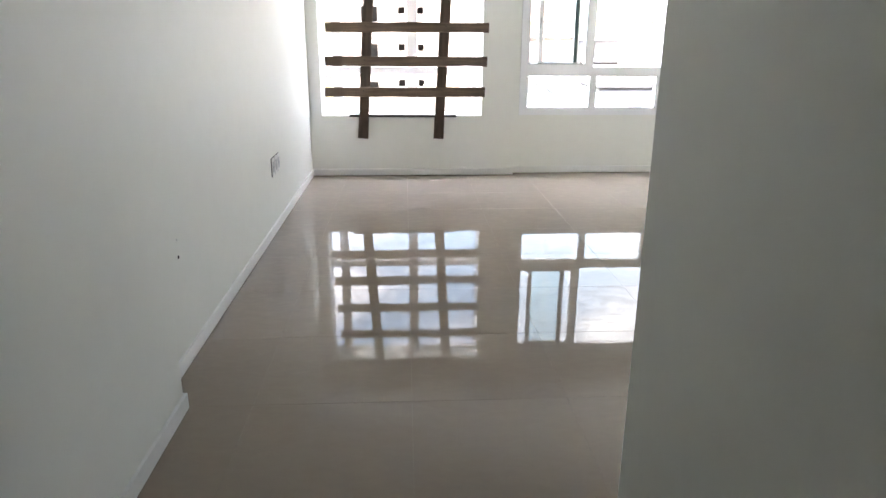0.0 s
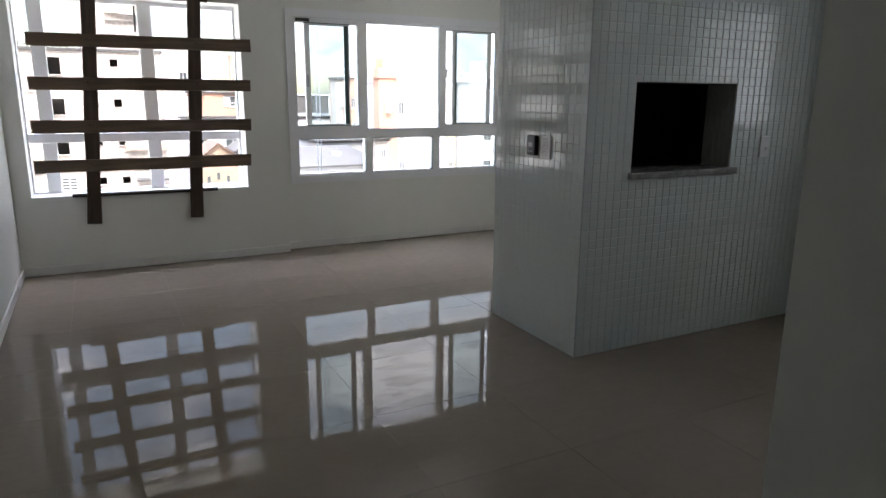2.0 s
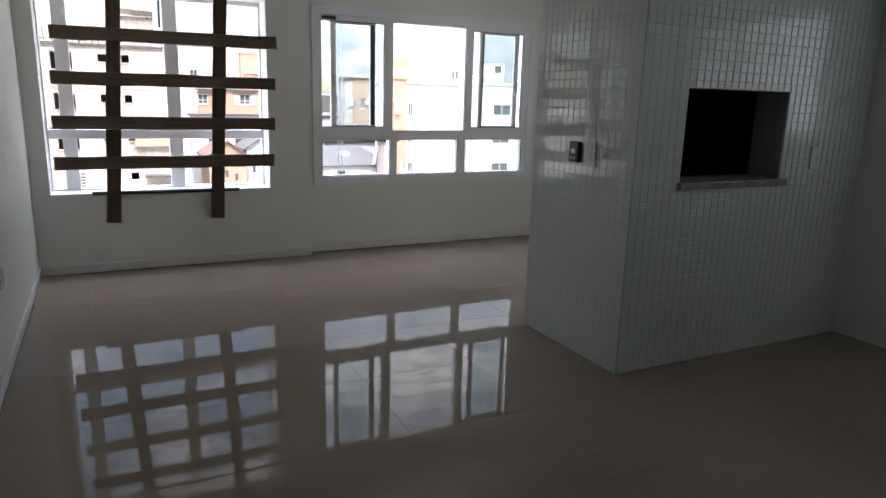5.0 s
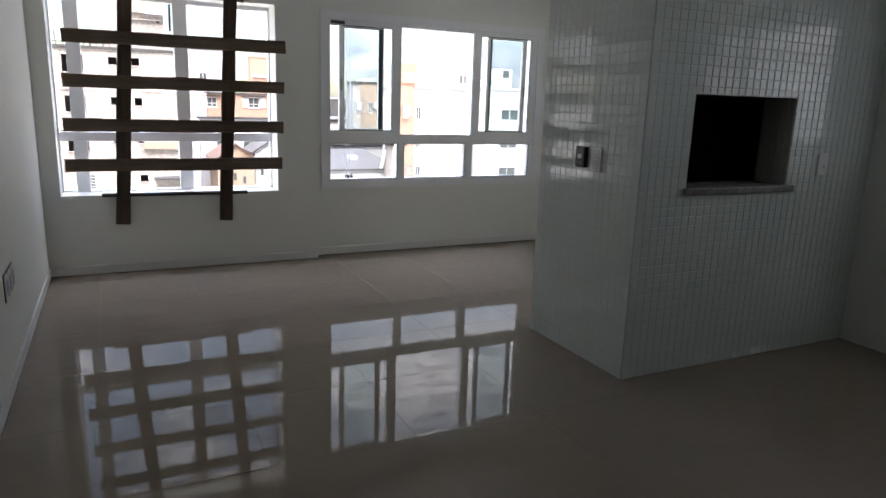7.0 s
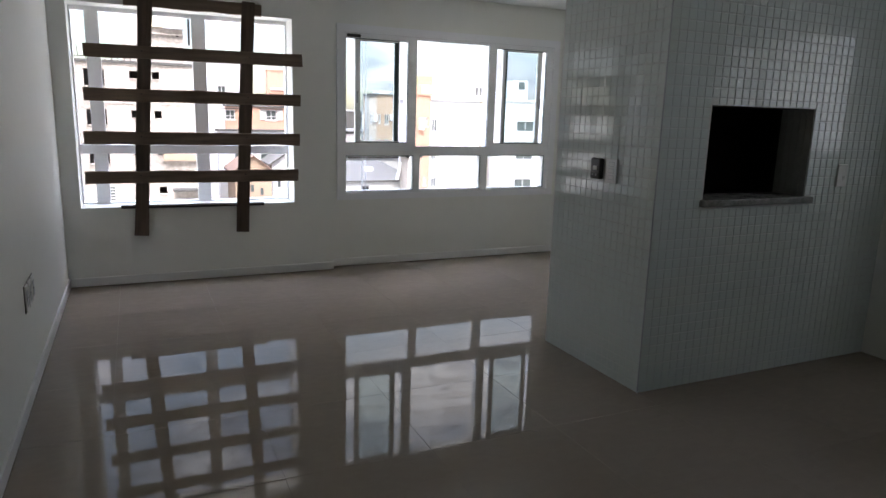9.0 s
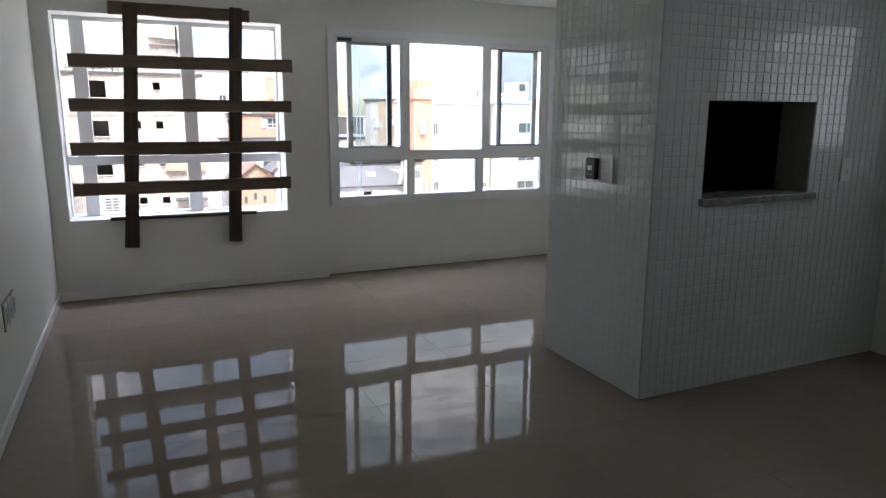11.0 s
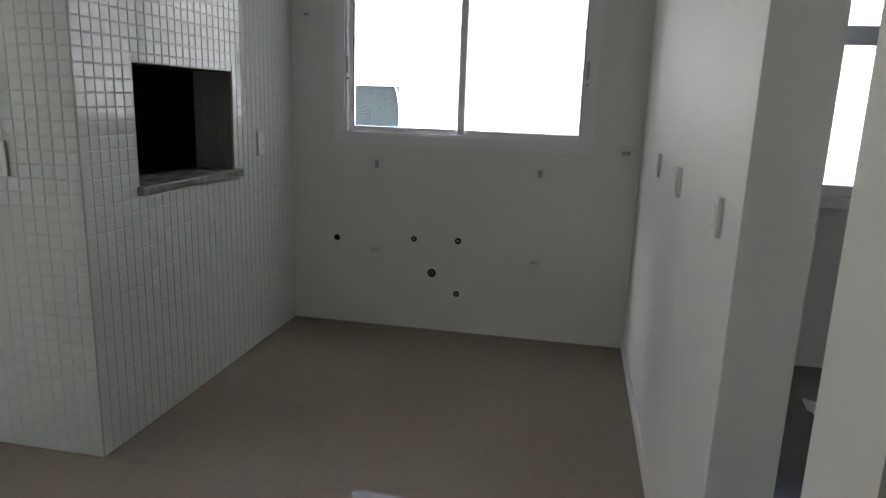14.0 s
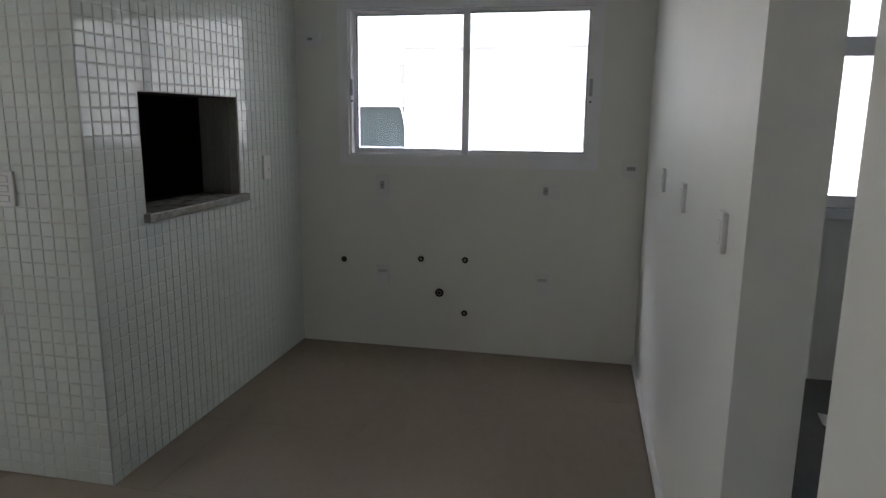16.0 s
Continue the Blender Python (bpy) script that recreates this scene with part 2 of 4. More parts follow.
# ---- builders ----
def boxed(bm, x0, y0, z0, x1, y1, z1, bevel=0.0):
    """Adds a box to bm, with its edges rounded off by bevel."""
    made = bmesh.ops.create_cube(bm, size=1.0, matrix=Matrix.LocRotScale(((x0 + x1) / 2, (y0 + y1) / 2, (z0 + z1) / 2), None, (abs(x1 - x0), abs(y1 - y0), abs(z1 - z0))))
    if bevel:
        edges = list({e for v in made["verts"] for e in v.link_edges})
        bmesh.ops.bevel(bm, geom=edges, offset=bevel, segments=2, affect="EDGES", profile=0.6)
    return bm


def solid(*b, bevel=0.0):
    return boxed(bmesh.new(), *b, bevel=bevel)


def rod(bm, a, b, r, n=16, r2=None):
    """Adds a round bar from a to b."""
    a, b = Vector(a), Vector(b)
    turn = (b - a).to_track_quat("Z", "Y").to_matrix().to_4x4()
    bmesh.ops.create_cone(bm, cap_ends=True, segments=n, radius1=r, radius2=r if r2 is None else r2, depth=(b - a).length, matrix=Matrix.Translation((a + b) / 2) @ turn)
    return bm


def finished(name, bm, mat):
    bmesh.ops.recalc_face_normals(bm, faces=bm.faces[:])
    me = bpy.data.meshes.new(name)
    bm.to_mesh(me)
    bm.free()
    me.materials.append(mat)
    return new(name, me)


def thing(name, at, label, category, group="", kind=""):
    ob = new(name)
    ob.location = at
    ob.empty_display_size = 0.05
    return tagged(ob, label, category, group, kind)


def part(name, bm, mat, parent, label=""):
    """Links bm, given in the place's own metres, as one mesh under a thing or a part."""
    root = Vector(parent.location)
    up = parent.parent
    while up:
        root += Vector(up.location)
        up = up.parent
    bm.transform(Matrix.Translation(-root))
    ob = finished(name, bm, mat)
    ob.parent = parent
    return tagged(ob, label)


def structure(name, bm, mat, label, category):
    return tagged(finished(name, bm, mat), label, category, kind="structure")


def pierced(bm, axis, face, back, lo, hi, z0, z1, holes):
    """A wall slab across x (axis "y") or across y (axis "x"), with right-angled holes (lo, hi, z0, z1) through it."""
    cuts = sorted({lo, hi, *[h[0] for h in holes], *[h[1] for h in holes]})
    levels = sorted({z0, z1, *[h[2] for h in holes], *[h[3] for h in holes]})
    vert = {}

    def v(a, d, z):
        key = (round(a, 4), d, round(z, 4))
        if key not in vert:
            vert[key] = bm.verts.new((a, d, z) if axis == "y" else (d, a, z))
        return vert[key]

    def open_at(i, j):
        if not (0 <= i < len(cuts) - 1 and 0 <= j < len(levels) - 1):
            return True
        a, z = (cuts[i] + cuts[i + 1]) / 2, (levels[j] + levels[j + 1]) / 2
        return any(h[0] < a < h[1] and h[2] < z < h[3] for h in holes)

    for i in range(len(cuts) - 1):
        for j in range(len(levels) - 1):
            if open_at(i, j):
                continue
            a, b, c, d = cuts[i], cuts[i + 1], levels[j], levels[j + 1]
            for f in (face, back):
                bm.faces.new([v(a, f, c), v(b, f, c), v(b, f, d), v(a, f, d)])
            for gap, p, q in ((open_at(i - 1, j), (a, c), (a, d)), (open_at(i + 1, j), (b, c), (b, d)), (open_at(i, j - 1), (a, c), (b, c)), (open_at(i, j + 1), (a, d), (b, d))):
                if gap:
                    bm.faces.new([v(p[0], face, p[1]), v(q[0], face, q[1]), v(q[0], back, q[1]), v(p[0], back, p[1])])
    return bm


# ---- the shell ----
CEIL = 2.35
W1 = (0.118, 1.687, 0.594, 2.05)          # the boarded opening: x, x, z, z
W2 = (2.105, 4.25, 0.615, 2.035)          # the glazed window
KW = (1.235, 2.635, 1.11, 1.965)          # the kitchen window: y, y, z, z
LW = (-1.05, 0.26, 0.93, 2.05)            # the laundry window
structure("wall_north_left", pierced(bmesh.new(), "y", 6.0, 6.32, -0.2, 2.018, -0.1, CEIL, [W1]), M_WALL, "white painted wall with an unglazed window opening", "wall")
structure("wall_north_right", pierced(bmesh.new(), "y", 6.1, 6.26, 2.018, 4.65, -0.1, CEIL, [W2]), M_WALL, "white painted wall under a wide aluminium window", "wall")
structure("wall_west", solid(-0.2, 1.548, -0.1, 0.0, 6.0, CEIL), M_WALL, "long white painted living room wall", "wall")
structure("wall_west_near", solid(-0.2, -3.0, -0.1, 0.10, 1.548, CEIL), M_WALL, "white painted hallway wall standing slightly proud", "wall")
structure("wall_south", solid(-0.2, -3.15, -0.1, 1.65, -3.0, CEIL), M_WALL, "plain white wall closing the hallway", "wall")

def skewed_end():
    """The hallway partition, whose end is not quite square."""
    bm = solid(1.543, -3.0, -0.1, 1.70, 0.931, CEIL)
    for v in bm.verts:
        if v.co.x > 1.6 and v.co.y > 0:
            v.co.y = 0.952
    return bm


structure("wall_corridor", skewed_end(), M_WALL, "white painted end of the hallway partition", "wall")
structure("wall_switches", solid(2.20, 0.82, -0.1, 4.485, 0.96, CEIL), M_WALL, "white painted kitchen side wall with light switches", "wall")
structure("lintel", solid(1.70, 0.82, 2.12, 2.20, 0.952, CEIL), M_WALL, "white plastered lintel over the laundry doorway", "lintel")
structure("wall_east", pierced(bmesh.new(), "x", 4.485, 4.65, -1.3, 6.1, -0.1, CEIL, [KW, LW]), M_WALL, "white painted kitchen wall with plumbing points", "wall")
structure("wall_laundry", solid(1.70, -1.45, -0.1, 4.65, -1.3, CEIL), M_WALL, "plain white laundry wall", "wall")
structure("ceiling", solid(-0.2, -3.15, CEIL, 4.65, 6.26, CEIL + 0.15), M_CEIL, "flat white plaster ceiling", "ceiling")
for name, b in (("baseboard_west", (0.0, 1.548, 0.005, 0.013, 6.0, 0.068)), ("baseboard_near", (0.10, -3.0, 0.005, 0.113, 1.549, 0.068)), ("baseboard_step", (0.013, 1.548, 0.005, 0.113, 1.561, 0.068)),
                ("baseboard_north_left", (0.013, 5.987, 0.005, 2.018, 6.0, 0.068)), ("baseboard_north_right", (2.018, 6.087, 0.005, 4.485, 6.1, 0.068)),
                ("baseboard_switches", (2.20, 0.96, 0.005, 4.485, 0.973, 0.068))):
    structure(name, solid(*b, bevel=0.003), M_BASE, "low white painted baseboard along the wall", "baseboard")

# ---- the tiled barbecue column ----
CX, CY0, CY1 = 2.746, 2.930, 3.775
OV = (3.05, 3.783, 0.972, 1.436)
column = thing("barbecue_column", (3.6, 3.3, 0), "white mosaic-tiled chimney column with built-in barbecue niche", "barbecue", kind="structure")
core = pierced(bmesh.new(), "y", CY0, CY0 + 0.19, CX, 4.485, -0.1, CEIL, [OV])
part("wall", core, M_GROUT, column, "grey-white grout bed behind the mosaic")
part("wall", solid(CX, CY0 + 0.19, -0.1, CX + 0.12, CY1, CEIL), M_GROUT, column)
part("wall", solid(CX + 0.12, CY1 - 0.1, -0.1, 4.485, CY1, CEIL), M_WALL, column)
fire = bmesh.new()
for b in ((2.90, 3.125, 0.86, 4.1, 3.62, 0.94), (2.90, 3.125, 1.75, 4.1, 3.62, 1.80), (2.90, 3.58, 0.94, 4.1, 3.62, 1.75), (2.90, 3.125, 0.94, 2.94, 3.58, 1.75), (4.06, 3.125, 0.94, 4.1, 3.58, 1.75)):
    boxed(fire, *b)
part("firebox", fire, M_FIREBOX, column, "black firebox")
for k in range(5):
    part("jamb", solid(OV[1] - 0.004, CY0 + 0.006 + 0.039 * k, OV[2], OV[1] - 0.0005, CY0 + 0.043 + 0.039 * k, OV[3] - 0.001, bevel=0.001), M_JAMB, column, "grey refractory side strip")
part("jamb", solid(OV[0] + 0.0005, CY0 + 0.004, OV[2], OV[0] + 0.004, CY0 + 0.20, OV[3] - 0.001, bevel=0.001), M_JAMB, column, "grey refractory side panel")
part("head", solid(OV[0] + 0.004, CY0 + 0.006, OV[3] - 0.004, OV[1] - 0.004, CY0 + 0.20, OV[3] - 0.0005, bevel=0.001), M_FIREBOX, column, "black head panel")
part("sill", solid(OV[0] - 0.02, CY0 - 0.032, OV[2] - 0.030, OV[1] + 0.034, CY0 + 0.21, OV[2] + 0.004, bevel=0.004), M_GRANITE, column, "speckled grey granite sill")
part("corner_trim", solid(CX - 0.005, CY0 - 0.005, 0.0, CX - 0.0005, CY0 - 0.0005, CEIL), M_GREY, column, "thin grey corner joint")


# ---- windows ----
win1 = thing("window_1", (0.886, 6.25, W1[2]), "unglazed white window frame with mullions and transom", "window", kind="structure")
part("window_frame", pierced(bmesh.new(), "y", 6.222, 6.285, W1[0], W1[1], W1[2], W1[3], [(W1[0] + 0.012, W1[1] - 0.012, W1[2] + 0.012, W1[3] - 0.03)]), M_FRAME, win1)
for a, b in ((0.218, 0.312), (0.955, 1.055)):
    part("mullion", solid(a, 6.216, W1[2] + 0.012, b, 6.28, W1[3] - 0.03, bevel=0.004), M_FRAME, win1)
part("transom", solid(W1[0] + 0.012, 6.212, 0.980, W1[1] - 0.012, 6.275, 1.048, bevel=0.004), M_FRAME, win1)

win2 = thing("window_2", (3.17, 6.12, W2[2]), "wide white aluminium window, upper middle bay standing open", "window", kind="structure")
part("casing", pierced(bmesh.new(), "y", 6.085, 6.10, 2.075, 4.28, 0.59, 2.06, [(2.135, 4.215, 0.65, 1.995)]), M_FRAME, win2, "flat white casing")
part("window_frame", pierced(bmesh.new(), "y", 6.102, 6.20, W2[0], W2[1], W2[2], W2[3], [(2.157, 2.788, 0.661, 0.974), (2.846, 3.472, 0.661, 0.974), (3.540, 4.182, 0.661, 0.974), (2.157, 2.724, 1.085, 1.955), (2.802, 3.530, 1.052, 1.978), (3.600, 4.150, 1.085, 1.955)]), M_FRAME, win2)
for a, b, c, d, g in ((2.157, 2.788, 0.661, 0.974, G_CLEAR), (2.846, 3.472, 0.661, 0.974, G_CLEAR), (3.540, 4.182, 0.661, 0.974, G_CLEAR)):
    ob = part("pane", solid(a - 0.01, 6.165, c - 0.01, b + 0.01, 6.171, d + 0.01), g, win2)
    ob.visible_shadow = False
for a, b, dark in ((2.247, 2.648, 1), (3.682, 4.112, 0)):
    sash = part("sash", pierced(bmesh.new(), "y", 6.125, 6.15, a, b, 1.08, 1.96, [(a + 0.045, b - 0.045, 1.10, 1.935)]), M_FRAME, win2, "slid-back white sash with green glass")
    ob = part("pane", solid(a + 0.035, 6.136, 1.09, b - 0.035, 6.140, 1.945), G_TEAL, sash)
    ob.visible_shadow = False
    e = b - 0.048 if dark else a + 0.030
    part("seal", solid(e, 6.118, 1.10, e + (0.036 if dark else 0.014), 6.124, 1.94), M_TRACK, sash, "dark rubber edge seal")
    part("handle", solid((a if dark else b - 0.03) + 0.008, 6.108, 1.42, (a if dark else b - 0.03) + 0.022, 6.124, 1.52, bevel=0.003), M_GREY, sash, "small grey pull")

for a, b, c, d in ((2.157, 2.788, 0.661, 0.974), (2.846, 3.472, 0.661, 0.974), (3.540, 4.182, 0.661, 0.974), (2.157, 2.724, 1.085, 1.955), (2.802, 3.530, 1.052, 1.978), (3.600, 4.150, 1.085, 1.955)):
    part("gasket", pierced(bmesh.new(), "y", 6.110, 6.118, a + 0.0005, b - 0.0005, c + 0.0005, d - 0.0005, [(a + 0.006, b - 0.006, c + 0.006, d - 0.006)]), M_TRACK, win2, "dark rubber gasket")
part("catch", solid(2.165, 6.085, 1.958, 2.285, 6.101, 1.984, bevel=0.004), M_UNIT, win2, "dark catch at the head of the frame")

kwin = thing("window_3", (4.5, 1.93, KW[2]), "white aluminium two-pane sliding kitchen window, closed", "window", kind="structure")
part("casing", pierced(bmesh.new(), "x", 4.473, 4.485, 1.215, 2.672, 1.08, 1.99, [(1.262, 2.612, 1.138, 1.94)]), M_FRAME, kwin, "flat white casing")
part("window_frame", pierced(bmesh.new(), "x", 4.487, 4.58, KW[0], KW[1], KW[2], KW[3], [(1.27, 2.60, 1.148, 1.93)]), M_FRAME, kwin)
for a, b, d in ((1.268, 1.950, 4.515), (1.925, 2.602, 4.545)):
    sash = part("sash", pierced(bmesh.new(), "x", d - 0.012, d + 0.012, a, b, 1.146, 1.932, [(a + 0.028, b - 0.028, 1.176, 1.905)]), M_FRAME, kwin)
    ob = part("pane", solid(d - 0.002, a + 0.02, 1.168, d + 0.002, b - 0.02, 1.913), G_CLEAR, sash)
    ob.visible_shadow = False
    part("seal", pierced(bmesh.new(), "x", d - 0.014, d - 0.0125, a + 0.022, b - 0.022, 1.170, 1.911, [(a + 0.0285, b - 0.0285, 1.1765, 1.9045)]), M_TRACK, sash, "black glazing seal")
part("interlock", solid(4.489, 1.920, 1.150, 4.5025, 1.960, 1.930, bevel=0.005), M_FRAME, kwin, "rounded white meeting stile")
for y in (1.262, 2.585):
    latch = part("latch", solid(4.470, y, 1.47, 4.486, y + 0.016, 1.56, bevel=0.004), M_GREY, kwin, "grey latch")
    part("screw", rod(bmesh.new(), (4.468, y + 0.008, 1.44), (4.486, y + 0.008, 1.44), 0.005, 10), M_BLACK, latch)

lwin = thing("window_4", (4.55, -0.27, LW[2]), "white aluminium laundry window with a top light", "window", kind="structure")
part("window_frame", pierced(bmesh.new(), "x", 4.47, 4.56, LW[0], LW[1], LW[2], LW[3], [(LW[0] + 0.05, LW[1] - 0.05, 0.985, 1.665), (LW[0] + 0.05, LW[1] - 0.05, 1.755, 2.0)]), M_FRAME, lwin)
part("sill", solid(4.44, LW[0] - 0.04, 0.87, 4.484, LW[1] + 0.04, 0.925, bevel=0.004), M_FRAME, lwin)
for c, d in ((0.985, 1.665), (1.755, 2.0)):
    ob = part("pane", solid(4.52, LW[0] + 0.04, c - 0.01, 4.526, LW[1] - 0.04, d + 0.01), G_CLEAR, lwin)
    ob.visible_shadow = False

# ---- boards nailed over the open window ----
boards = thing("plank_barrier", (0.9, 5.95, 0.37), "dark weathered planks nailed across the window opening", "barrier")


def board(name, a, b, y, wide, thick, seed):
    """A sawn plank from a to b (x, z), slightly bowed, with chipped ends; its grain runs along it."""
    r = random.Random(seed)
    length = math.dist(a, b)
    bm = bmesh.new()
    rings = 9
    prev = None
    for i in range(rings):
        s = -length / 2 + length * i / (rings - 1)
        wob, hw = r.uniform(-0.002, 0.002), wide / 2 + r.uniform(-0.0025, 0.0025)
        c = 0.004
        pts = [(-thick / 2, -hw + c), (-thick / 2, hw - c), (-thick / 2 + c, hw), (thick / 2 - c, hw), (thick / 2, hw - c), (thick / 2, -hw + c), (thick / 2 - c, -hw), (-thick / 2 + c, -hw)]
        ring = [bm.verts.new((s + (r.uniform(-0.003, 0.003) if i in (0, rings - 1) else 0), p, q + wob)) for p, q in pts]
        if prev:
            for k in range(8):
                bm.faces.new([prev[k], prev[(k + 1) % 8], ring[(k + 1) % 8], ring[k]])
        else:
            bm.faces.new(ring)
        prev = ring
    bm.faces.new(prev[::-1])
    ob = finished(name, bm, M_POST if name == "post" else M_BOARD)
    ob.parent = boards
    ang = math.degrees(math.atan2(b[1] - a[1], b[0] - a[0]))
    ob.matrix_basis = pose((a[0] + b[0]) / 2 - 0.9, y - 5.95, (a[1] + b[1]) / 2 - 0.37, 0, -ang, 0)
    return ob


board("plank", (0.488, 2.092), (1.452, 2.088), 5.985, 0.088, 0.025, 1)
board("post", (0.516, 0.380), (0.630, 2.115), 5.975 - 0.012, 0.098, 0.022, 2)
board("post", (1.258, 0.374), (1.352, 2.14), 5.975 - 0.012, 0.098, 0.022, 3)
for k, (xl, zl, xr, zr) in enumerate(((0.212, 1.722, 1.752, 1.730), (0.192, 1.420, 1.735, 1.422), (0.176, 1.113, 1.722, 1.113), (0.166, 0.826, 1.707, 0.825))):
    pl = board("plank", (xl, zl), (xr, zr), 5.939, 0.092, 0.024, 10 + k)
    for px in (0.485 + 0.06 * zl, 1.24 + 0.06 * zl):
        nail = rod(bmesh.new(), (px, 5.925, zl + 0.012), (px, 5.929, zl + 0.012), 0.005, 8)
        nb = finished("nail_head", nail, M_IRON)
        nb.parent = pl
        nb.matrix_parent_inverse = (Matrix.Translation((0.9, 5.95, 0.37)) @ pl.matrix_basis).inverted()
bar = rod(bmesh.new(), (0.385, 5.985, 0.598), (1.435, 5.985, 0.593), 0.014, 10)
tagged(finished("metal_bar", bar, M_IRON), "dark rusty steel bar along the window sill", "bar")


# ---- switches, sockets and plumbing ----
def wall_plate(w, h, inside, label, category, group, proud=0.0):
    """A bevelled plate at the origin, facing -y, with its modules."""
    ob = thing("wall_socket" if category == "socket" else "light_switch", (0, 0, 0), label, category, group)
    part("plate", solid(-w / 2, -0.0095 - proud, -h / 2, w / 2, 0.0, h / 2, bevel=0.0025), M_PLATE, ob)
    for kind_, mx, mz, mw, mh in inside:
        if kind_ == "outlet":
            mod = part("module", solid(mx - mw / 2, -0.0115, mz - mh / 2, mx + mw / 2, -0.008, mz + mh / 2, bevel=0.001), M_GREY, ob, "grey recessed outlet")
            for k in (-1, 0, 1):
                part("pin_hole", rod(bmesh.new(), (mx + k * mw * 0.28, -0.0122, mz + (0.003 if k == 0 else 0)), (mx + k * mw * 0.28, -0.0110, mz), 0.0025, 8), M_HOLE, mod)
        elif kind_ == "rocker":
            bm = solid(mx - mw / 2, -0.0112 - proud, mz - mh / 2, mx + mw / 2, -0.008 - proud, mz + mh / 2, bevel=0.002)
            part("rocker", bm, M_PLATE, ob)
            part("gap", solid(mx - mw / 2 - 0.002, -0.0098 - proud, mz - mh / 2 - 0.002, mx + mw / 2 + 0.002, -0.0088 - proud, mz + mh / 2 + 0.002), M_GREY, ob)
        else:
            part("cover", solid(mx - mw / 2, -0.011, mz - mh / 2, mx + mw / 2, -0.008, mz + mh / 2, bevel=0.001), M_PALE, ob)
    return ob


out_v = wall_plate(0.076, 0.122, [("outlet", 0.0, 0.0, 0.024, 0.046)], "white plastic wall socket with a grey outlet", "socket", "kitchen wall sockets")
out_v.matrix_basis = pose(4.485, 2.417, 0.968, 0, 0, -90)
out_h = wall_plate(0.118, 0.086, [("outlet", -0.014, 0.006, 0.026, 0.044)], "wide white wall socket with a grey outlet below the window", "socket", "kitchen wall sockets")
out_h.matrix_basis = pose(4.485, 1.47, 0.955, 0, 0, -90)
low = wall_plate(0.078, 0.118, [("cover", 0.0, 0.026, 0.052, 0.018)], "white blank wall plate low on the kitchen wall", "socket", "low kitchen plates")
low.matrix_basis = pose(4.485, 2.42, 0.435, 0, 0, -90)
copy_thing(low, pose(4.485, 1.485, 0.432, 0, 0, -90))
sq = wall_plate(0.092, 0.096, [("outlet", 0.0, 0.006, 0.046, 0.022)], "square white wall socket beside the kitchen window", "socket", "kitchen wall sockets")
sq.matrix_basis = pose(4.485, 1.04, 1.088, 0, 0, -90)
hi = wall_plate(0.122, 0.076, [("outlet", 0.0, 0.005, 0.030, 0.016)], "white wall socket high up in the kitchen corner", "socket", "kitchen wall sockets")
hi.matrix_basis = pose(4.485, 2.838, 1.775, 0, 0, -90)
fr = wall_plate(0.076, 0.122, [("cover", 0.012, -0.012, 0.016, 0.02)], "white wall socket on the mosaic beside the barbecue", "socket", "column sockets")
fr.matrix_basis = pose(4.05, CY0 - 0.006, 1.085, 0, 0, 0)
sw = wall_plate(0.070, 0.094, [("rocker", 0.0, 0.0, 0.038, 0.05)], "white rocker light switch on the kitchen side wall", "switch", "kitchen light switches", 0.003)
sw.matrix_basis = pose(2.412, 0.96, 1.097, 0, 0, 180)
copy_thing(sw, pose(3.065, 0.96, 1.104, 0, 0, 180))
copy_thing(sw, pose(3.643, 0.96, 1.110, 0, 0, 180))
tv = wall_plate(0.076, 0.122, [("outlet", 0.0, 0.0, 0.040, 0.074)], "white wall socket low on the living room wall", "socket", "living room sockets")
# dark sheet added behind the plate, draws the shadow along its edges
part("shadow_plate", solid(-0.042, -0.004, -0.065, 0.042, 0.0, 0.065), M_UNIT, tv, "dark edge standing in for the shadow round the plate")
tv.matrix_basis = pose(0.0, 3.99, 0.462, 0, 0, 90)
copy_thing(tv, pose(0.0, 4.09, 0.462, 0, 0, 90))
copy_thing(tv, pose(0.0, 4.19, 0.462, 0, 0, 90))
col_sw = wall_plate(0.085, 0.122, [("rocker", -0.0, 0.034, 0.04, 0.02), ("rocker", 0.0, 0.0, 0.04, 0.02), ("rocker", 0.0, -0.034, 0.04, 0.02)], "white triple light switch on the mosaic column", "switch", "column switches")
col_sw.matrix_basis = pose(CX - 0.006, 3.25, 1.093, 0, 0, -90)

device = thing("wall_controller", (CX - 0.006, 3.362, 1.04), "black plastic barbecue controller box on the mosaic column", "controller")
part("housing", solid(CX - 0.034, 3.322, 1.042, CX - 0.006, 3.402, 1.152, bevel=0.008), M_BLACK, device)
part("display", solid(CX - 0.0365, 3.346, 1.090, CX - 0.0335, 3.378, 1.112, bevel=0.001), M_PLATE, device, "small white display")
part("button", rod(bmesh.new(), (CX - 0.037, 3.350, 1.066), (CX - 0.033, 3.350, 1.066), 0.006, 12), M_GREY, device)
part("button", rod(bmesh.new(), (CX - 0.037, 3.376, 1.066), (CX - 0.033, 3.376, 1.066), 0.006, 12), M_GREY, device)


